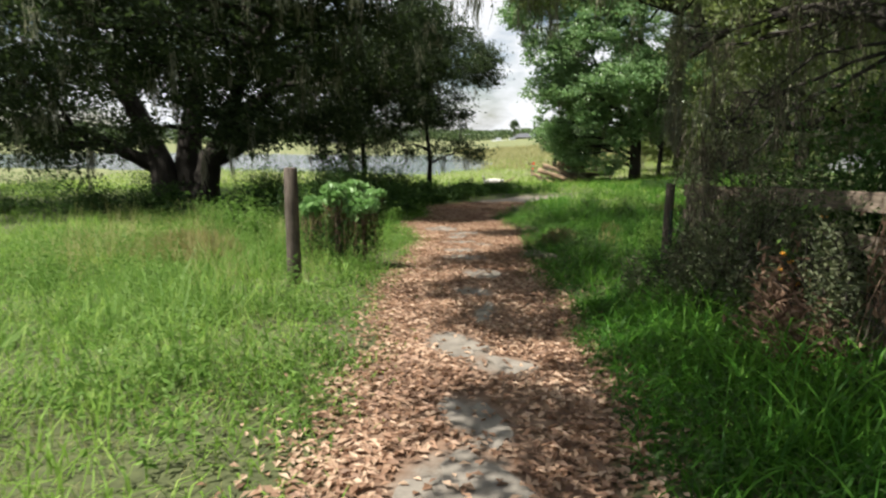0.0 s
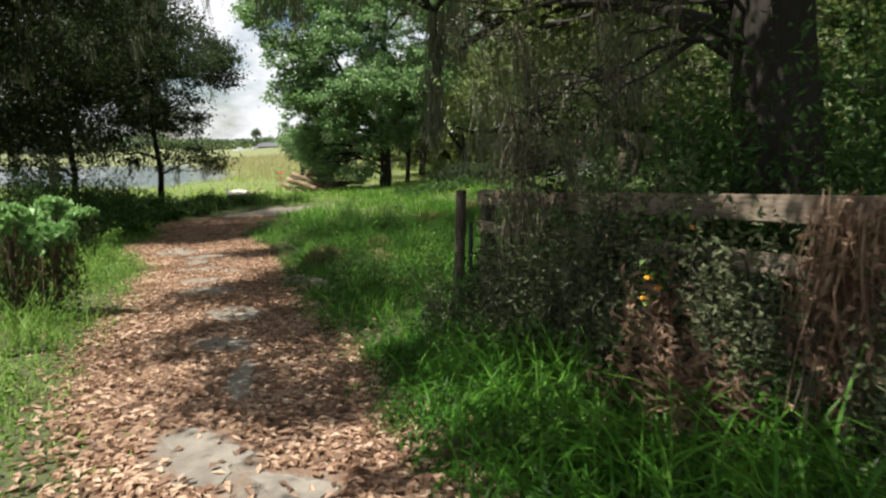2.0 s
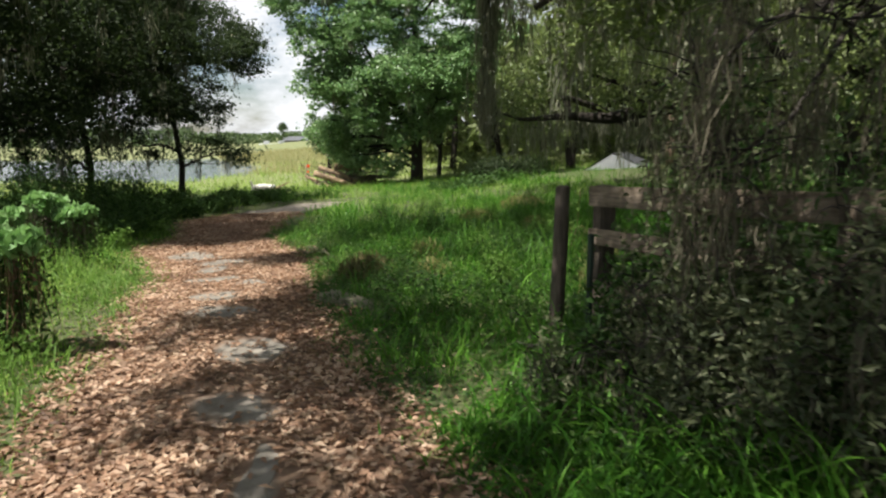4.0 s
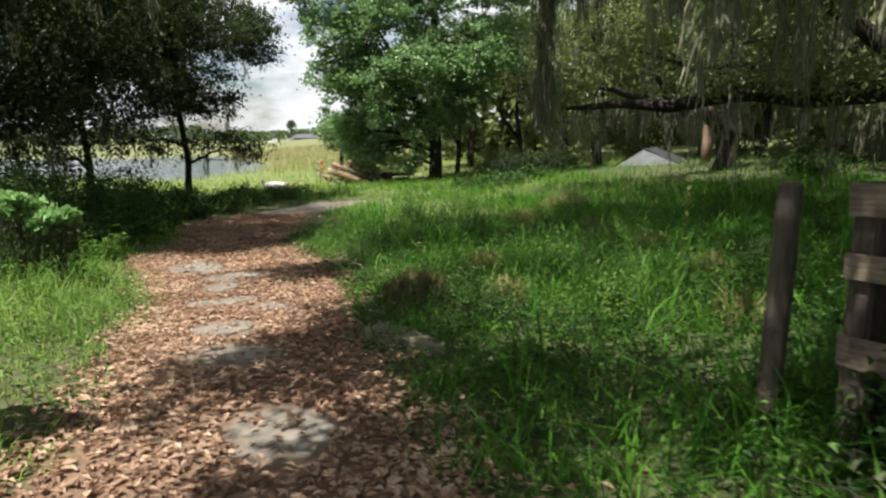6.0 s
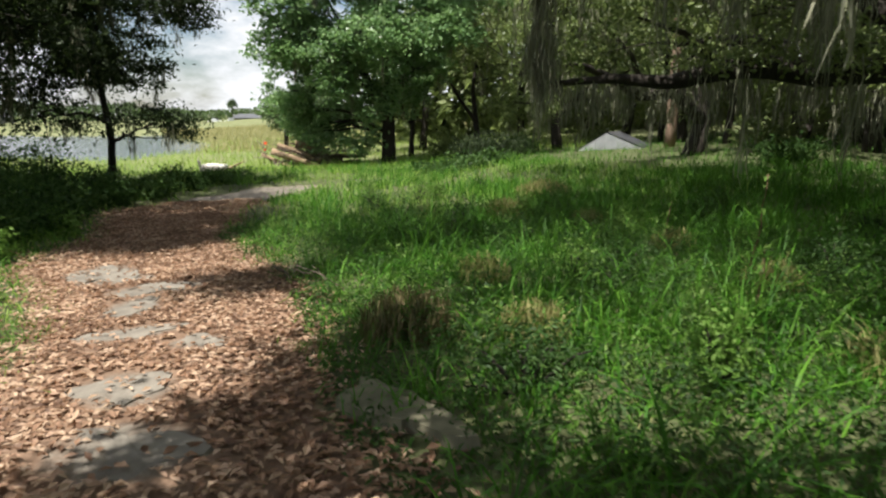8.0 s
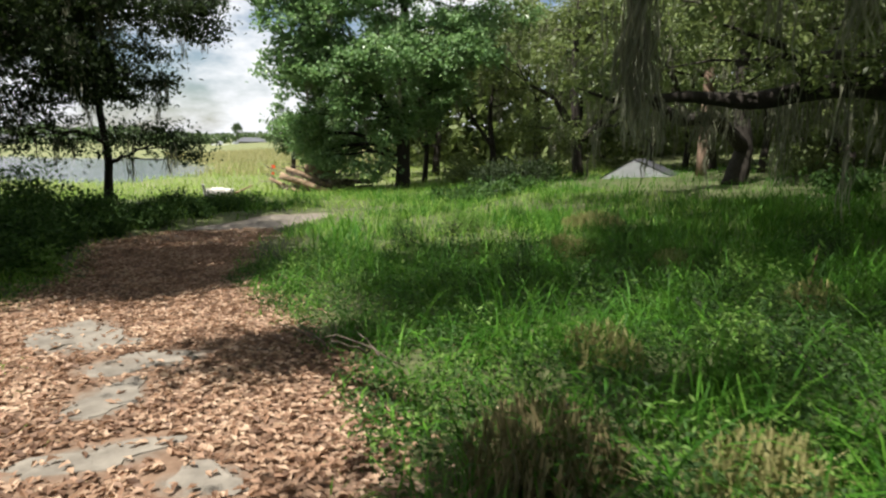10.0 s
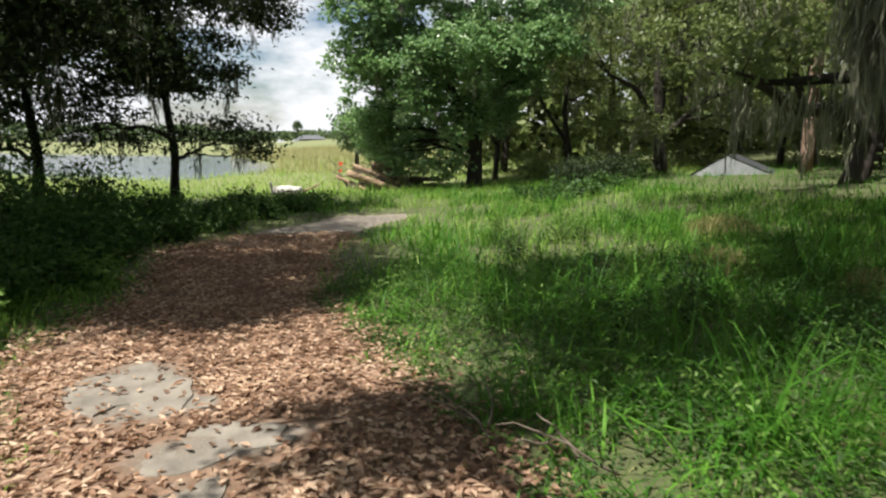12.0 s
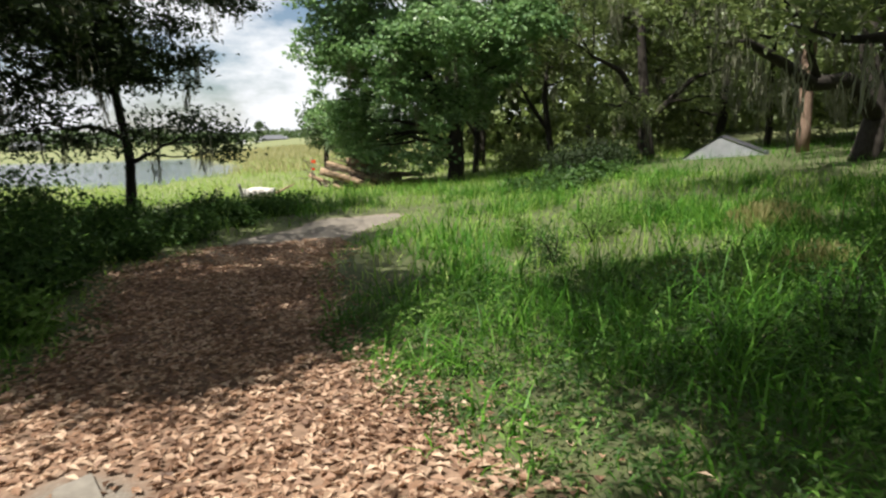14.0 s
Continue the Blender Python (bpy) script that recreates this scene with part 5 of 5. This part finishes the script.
# ---- slabs in the trail ----
def slab(x, y, sx, sy, turn, up=0.004, label="worn pale sandy concrete patch in the trail", name="concrete_slab", thick=0.05, mat=M_SLAB):
    """A broken flat piece of irregular outline, bevelled, sunk in the earth."""
    bm = bmesh.new()
    n = 30
    ring = []
    p1, p2, p3 = RNG.uniform(0, 6.28, 3)
    for k in range(n):
        a = 2 * math.pi * k / n
        r = 0.95 + 0.24 * math.sin(2 * a + p1) + 0.2 * math.sin(3 * a + p2) + 0.12 * math.sin(5 * a + p3) + RNG.uniform(-0.09, 0.09)
        ring.append(bm.verts.new((sx * r * math.cos(a), sy * r * math.sin(a), 0)))
    face = bm.faces.new(ring)
    out = bmesh.ops.extrude_face_region(bm, geom=[face])
    tops = [v for v in out["geom"] if isinstance(v, bmesh.types.BMVert)]
    for v in tops:
        v.co.z += thick + RNG.uniform(-0.004, 0.004)
        v.co.x *= 0.93
        v.co.y *= 0.93
    bmesh.ops.recalc_face_normals(bm, faces=bm.faces)
    ob = part(name, bm, mat)
    slope = (gz(x, y + 0.3) - gz(x, y - 0.3)) / 0.6
    ob.matrix_world = pose(x, y, gz(x, y) - thick + up, math.degrees(math.atan(slope)), 0, turn)
    return tagged(ob, label, "slab", "slabs in the trail")


for row in SLABS:
    slab(row[0], row[1], 0.88 * row[2], 0.9 * row[3], row[4])
slab(1.78, 11.5, 0.2, 0.5, 8, 0.08, "pale concrete block half hidden in grass", "concrete_block", 0.2, M_BLOCK)


# ---- things by the lake ----
def log_between(name, a, b, r, mat, parent):
    p = bent(a, b, 0.0, 0.06, 7)
    return mesh_ob(name, *tube(p, np.linspace(r, r * 0.8, 7), 12, 0.05), mat, parent, True)


def log_pile():
    x, y = 8.3, 43.6
    e = thing("log_pile", (x, y, gz(x, y)), "heap of cut logs and broken branches on the bank", "log pile")
    for a, b, r, m in (
        ((-2.0, -0.3, 0.9), (0.4, -0.9, 0.1), 0.16, M_LOG), ((-1.6, 0.2, 1.15), (0.6, -0.5, 0.35), 0.15, M_LOG), ((-0.6, 0.3, 1.2), (1.0, 0.2, 0.95), 0.19, M_LOG), ((-1.2, 0.5, 0.2), (1.6, 0.3, 0.2), 0.2, M_LOGDARK),
        ((-0.4, 0.0, 0.55), (2.0, 0.1, 0.4), 0.18, M_LOGDARK), ((-1.9, -0.1, 0.3), (-0.2, -0.6, 0.15), 0.13, M_LOGDARK), ((1.0, -0.4, 0.18), (3.0, -0.1, 0.25), 0.17, M_LOGDARK), ((0.2, -0.2, 0.85), (1.5, -0.7, 0.15), 0.14, M_LOGDARK), ((-2.4, 0.3, 0.7), (-1.0, -0.8, 0.05), 0.09, M_LOG), ((1.4, 0.2, 0.55), (3.1, 0.0, 0.5), 0.13, M_LOGDARK),
    ):
        log_between("log", a, b, r, m, e)
    tw = joined([tube(bent((RNG.uniform(-2, 2), RNG.uniform(-0.6, 0.4), 0.2), (RNG.uniform(-3, 2.5), RNG.uniform(-1, 0.6), RNG.uniform(0.5, 1.5)), 0.1, 0.4, 5), np.linspace(0.03, 0.008, 5), 4) for _ in range(60)])
    tagged(mesh_ob("brushwood", *tw, M_LOGDARK, e), kind="stuff")
    e.scale = (0.95, 0.95, 1.0)


log_pile()


def marker_flag():
    x, y = 5.9, 42.6
    e = thing("marker_flag", (x, y, gz(x, y)), "thin stake with bright orange marking tape", "marker")
    mesh_ob("stake", *tube([(0, 0, -0.1), (0, 0, 0.7), (0.02, 0, 1.45)], (0.02, 0.018, 0.015), 7), M_LOGDARK, e, True)
    for z, s in ((1.3, 0.4), (0.98, 0.28)):
        bm = bmesh.new()
        bmesh.ops.create_grid(bm, x_segments=5, y_segments=3, size=0.5)
        for v in bm.verts:
            v.co = Vector((v.co.x * 0.42 * s + 0.2 * s, 0.06 * math.sin(v.co.x * 9), v.co.y * 0.34 * s - abs(v.co.x) * 0.06))
        bmesh.ops.solidify(bm, geom=bm.faces[:], thickness=0.006)
        t = part("tape", bm, M_ORANGE, e, "bright orange tape")
        t.location = (0.0, 0, z)


marker_flag()


def white_log():
    x, y = 2.9, 36.4
    e = thing("fallen_log", (x, y, gz(x, y)), "bleached white fallen log in the grass", "log")
    mesh_ob("log", *tube(bent((-0.5, 0, 0.36), (0.9, 0.1, 0.4), 0.02, 0.08, 9), np.linspace(0.27, 0.2, 9), 12, 0.06), M_BLEACHED, e, True)
    mesh_ob("branch_stub", *tube(bent((-0.6, -0.1, 0.25), (-0.75, -0.15, 0.85), 0.0, 0.1, 5), np.linspace(0.1, 0.06, 5), 8, 0.05), M_BLEACHED, e, True)
    mesh_ob("branch_stub", *tube(bent((0.9, 0, 0.35), (1.9, -0.1, 0.75), 0.0, 0.1, 5), np.linspace(0.06, 0.03, 5), 8, 0.05), M_LOG, e, True)
    e.scale = (0.66, 0.66, 0.74)


white_log()


def shed_roof():
    """A low white gable with thin grey roof sheets, sunk in the grass."""
    x, y = 22.3, 36.3
    e = thing("shed", (x, y, gz(x, y) - 0.1), "low white shed gable with a grey roof behind grass", "shed")
    half, top, deep = 1.8, 0.92, 3.0
    bm = bmesh.new()
    a = [bm.verts.new(p) for p in ((-half, 0, -0.3), (half, 0, -0.3), (half, 0, 0.05), (-0.35, 0, top), (-half, 0, 0.02))]
    bm.faces.new(a)
    bmesh.ops.solidify(bm, geom=bm.faces[:], thickness=0.06)
    part("gable_wall", bm, M_SHED, e)
    for p0, p1 in (((-half - 0.2, -0.05), (-0.33, top + 0.04)), ((half + 0.2, 0.0), (-0.33, top + 0.04))):
        bm = bmesh.new()
        q = [bm.verts.new(v) for v in ((p0[0], -0.04, p0[1]), (p1[0], -0.04, p1[1]), (p1[0], deep, p1[1]), (p0[0], deep, p0[1]))]
        bm.faces.new(q)
        bmesh.ops.solidify(bm, geom=bm.faces[:], thickness=0.03)
        part("roof_sheet", bm, M_ROOF, e, "thin dull grey roof sheet")
    e.rotation_euler = (0, 0, radians(-50))


shed_roof()


def dead_branch(x, y, turn, length):
    e = thing("dead_branch", (x, y, gz(x, y)), "bare grey fallen branch at the trail's edge", "branch", "fallen branches")
    mesh_ob("stick", *tube(bent((-length / 2, 0, 0.03), (length / 2, 0.05, 0.25), 0.04, 0.3, 8), np.linspace(0.008, 0.003, 8), 6), M_LOGDARK, e, True)
    mesh_ob("twig", *tube(bent((0, 0, 0.12), (length * 0.3, 0.3, 0.3), 0.03, 0.3, 6), np.linspace(0.01, 0.004, 6), 5), M_LOGDARK, e, True)
    mesh_ob("twig", *tube(bent((-0.1, 0, 0.1), (length * 0.2, -0.25, 0.2), 0.03, 0.3, 6), np.linspace(0.009, 0.004, 6), 5), M_LOGDARK, e, True)
    e.rotation_euler = (0, 0, radians(turn))


dead_branch(2.15, 15.0, 150, 0.6)
dead_branch(1.95, 15.6, 120, 0.5)
dead_branch(3.3, 7.6, 80, 1.4)


def flowers():
    """Orange blooms on the fence thicket."""
    for x, y, z in ((2.74, 5.1, 0.5), (2.72, 5.2, 0.42), (2.76, 5.02, 0.34), (2.7, 5.14, 0.56), (2.95, 5.06, 0.86)):
        bm = bmesh.new()
        for k in range(7):
            m = Matrix.Translation((0.014 * math.cos(k * 0.9), 0.014 * math.sin(k * 0.9), 0)) @ pose(0, 0, 0, 30 * math.cos(k), 30 * math.sin(k), k * 51)
            bmesh.ops.create_icosphere(bm, subdivisions=1, radius=0.014, matrix=m)
        f = part("flower", bm, M_PETAL)
        f.location = (x, y, z)
        tagged(f, "small orange flower head in the thicket", "flower", "flowers on the thicket")


flowers()


def palm(x, y, h, r, label="cabbage palm with a round head of fronds", group="lakeside palms"):
    b = (x, y, gz(x, y))
    e = thing("palm_tree", b, label, "palm tree", group)
    mesh_ob("trunk", *tube([(0, 0, -0.1), (0.05, 0, h * 0.5), (0, 0, h)], (0.2, 0.17, 0.16), 9, 0.04), M_BARK, e, True)
    vs = []
    for k in range(46):
        d = unit(RNG.normal(size=3) + np.array([0, 0, 0.35]))
        tip = np.array([0, 0, h]) + d * r * RNG.uniform(0.6, 1.0)
        cent = np.repeat(tip[None], 26, 0) + RNG.normal(0, 0.22 * r, (26, 3))
        vs.append(leaves(cent, 0.55 * r, 0.09 * r, 0.2, 0.2, 0.8))
    tagged(mesh_ob("fronds", *joined(vs), M_FAR_LEAF, e), kind="stuff")


palm(11.2, 57, 3.0, 1.5)
palm(12.8, 60, 3.6, 1.6)
palm(11.0, 64, 3.2, 1.5)
palm(33.5, 300, 5.6, 1.9, "tall distant palm across the lake")


def far_trees():
    """The wooded far shore, one soft uneven belt."""
    n = 13000
    x = RNG.uniform(-260, 170, n)
    y = 318 + RNG.normal(0, 9, n) - 0.1 * np.abs(x)
    top = np.interp(x, [-260, -60, -20, 10, 30, 60, 170], [9, 7.4, 7.0, 6.4, 5.0, 6.5, 10]) * (1 + 0.28 * field(x, y * 0, 0.13, 2) + 0.12 * field(x, y * 0, 0.6, 4))
    c = np.stack([x, y, LAKE + top * RNG.uniform(0, 1, n) ** 0.7], 1)
    ob = mesh_ob("far_woods", *leaves(c, 1.9, 1.1, 0.4, 0.3), M_FAR_LEAF)
    tagged(ob, "hazy belt of trees on the far shore", "woods", kind="stuff")


far_trees()


def wood_edge():
    """Shaded leaf wall of the woods behind the trees."""
    n = 11500
    t = RNG.uniform(0, 1, n)
    x = np.interp(t, [0, 0.6, 1], [23, 72, 76]) + RNG.normal(0, 2, n)
    y = np.interp(t, [0, 0.6, 1], [66, 62, 5]) + RNG.normal(0, 2.5, n)
    top = 6.5 + 2.5 * field(x, y, 0.3, 2)
    c = np.stack([x, y, ground_z(x, y) + top * RNG.uniform(0, 1, n) ** 1.1], 1)
    ob = mesh_ob("woods", *leaves(c, 1.2, 0.66, 0.4, 0.3), M_GREY_LEAF)
    tagged(ob, "dense shaded leaf wall of the woods", "woods", kind="stuff")


wood_edge()


def far_house(x, y, w, h, roof_h, label):
    e = thing("house", (x, y, LAKE + 0.1), label, "house", "houses across the lake")
    part("wall", box_bm(w, 8, h, 0.05), M_FARWALL, e).location = (0, 0, h / 2)
    bm = bmesh.new()
    v = [bm.verts.new(p) for p in ((-w * 0.55, -4.6, 0), (w * 0.55, -4.6, 0), (w * 0.55, 4.6, 0), (-w * 0.55, 4.6, 0), (-w * 0.3, 0, roof_h), (w * 0.3, 0, roof_h))]
    for f in ((0, 1, 5, 4), (1, 2, 5), (2, 3, 4, 5), (3, 0, 4), (3, 2, 1, 0)):
        bm.faces.new([v[k] for k in f])
    part("roof", bm, M_ROOF, e).location = (0, 0, h + 0.003)
    for k in (-0.3, 0.0, 0.3):
        part("window", box_bm(w * 0.13, 0.1, 1.0, 0.02), M_GLASS, e).location = (k * w, -4.03, h * 0.5)


far_house(37, 285, 10, 2.0, 1.6, "pale distant house with a grey hipped roof")
far_house(-48, 292, 10, 2.0, 1.5, "pale distant house with a grey hipped roof")


def boat(x, y, turn):
    e = thing("boat", (x, y, LAKE + 0.05), "small white boat drawn up on the far shore", "boat", "boats across the lake")
    bm = bmesh.new()
    bmesh.ops.create_uvsphere(bm, u_segments=14, v_segments=8, radius=1)
    for q in bm.verts:
        q.co = Vector((q.co.x * 3.4, q.co.y * 1.1, max(-1, min(0.15, q.co.z)) * 1.0 + 0.9))
    part("hull", bm, M_SHED, e, "", True)
    part("cabin", box_bm(2.0, 1.4, 1.0, 0.15), M_SHED, e).location = (-0.5, 0, 1.5)
    e.rotation_euler = (0, 0, radians(turn))


boat(29, 262, 10)
boat(24, 266, -15)


def weed_stalk(x, y, h):
    """A tall bare-stemmed weed with a few leaves."""
    e = thing("weed_stalk", (x, y, gz(x, y)), "tall thin weed stalk standing in the grass", "weed", "tall weeds")
    p = bent((0, 0, 0), (0.06, 0.0, h), 0.0, 0.12, 9)
    mesh_ob("stem", *tube(p, np.linspace(0.009, 0.004, 9), 5), M_DEADVINE, e, True)
    for k in range(2, 9):
        for _ in range(2):
            mesh_ob("leaf", *leaves(p[k:k + 1] + RNG.normal(0, 0.03, (1, 3)), 0.1, 0.05, 0.6), M_WEED, e)


for x, y, h in ((5.3, 12.3, 1.15), (5.0, 12.0, 0.6), (8.6, 20.4, 0.8), (6.6, 14.8, 0.7)):
    weed_stalk(x, y, h)
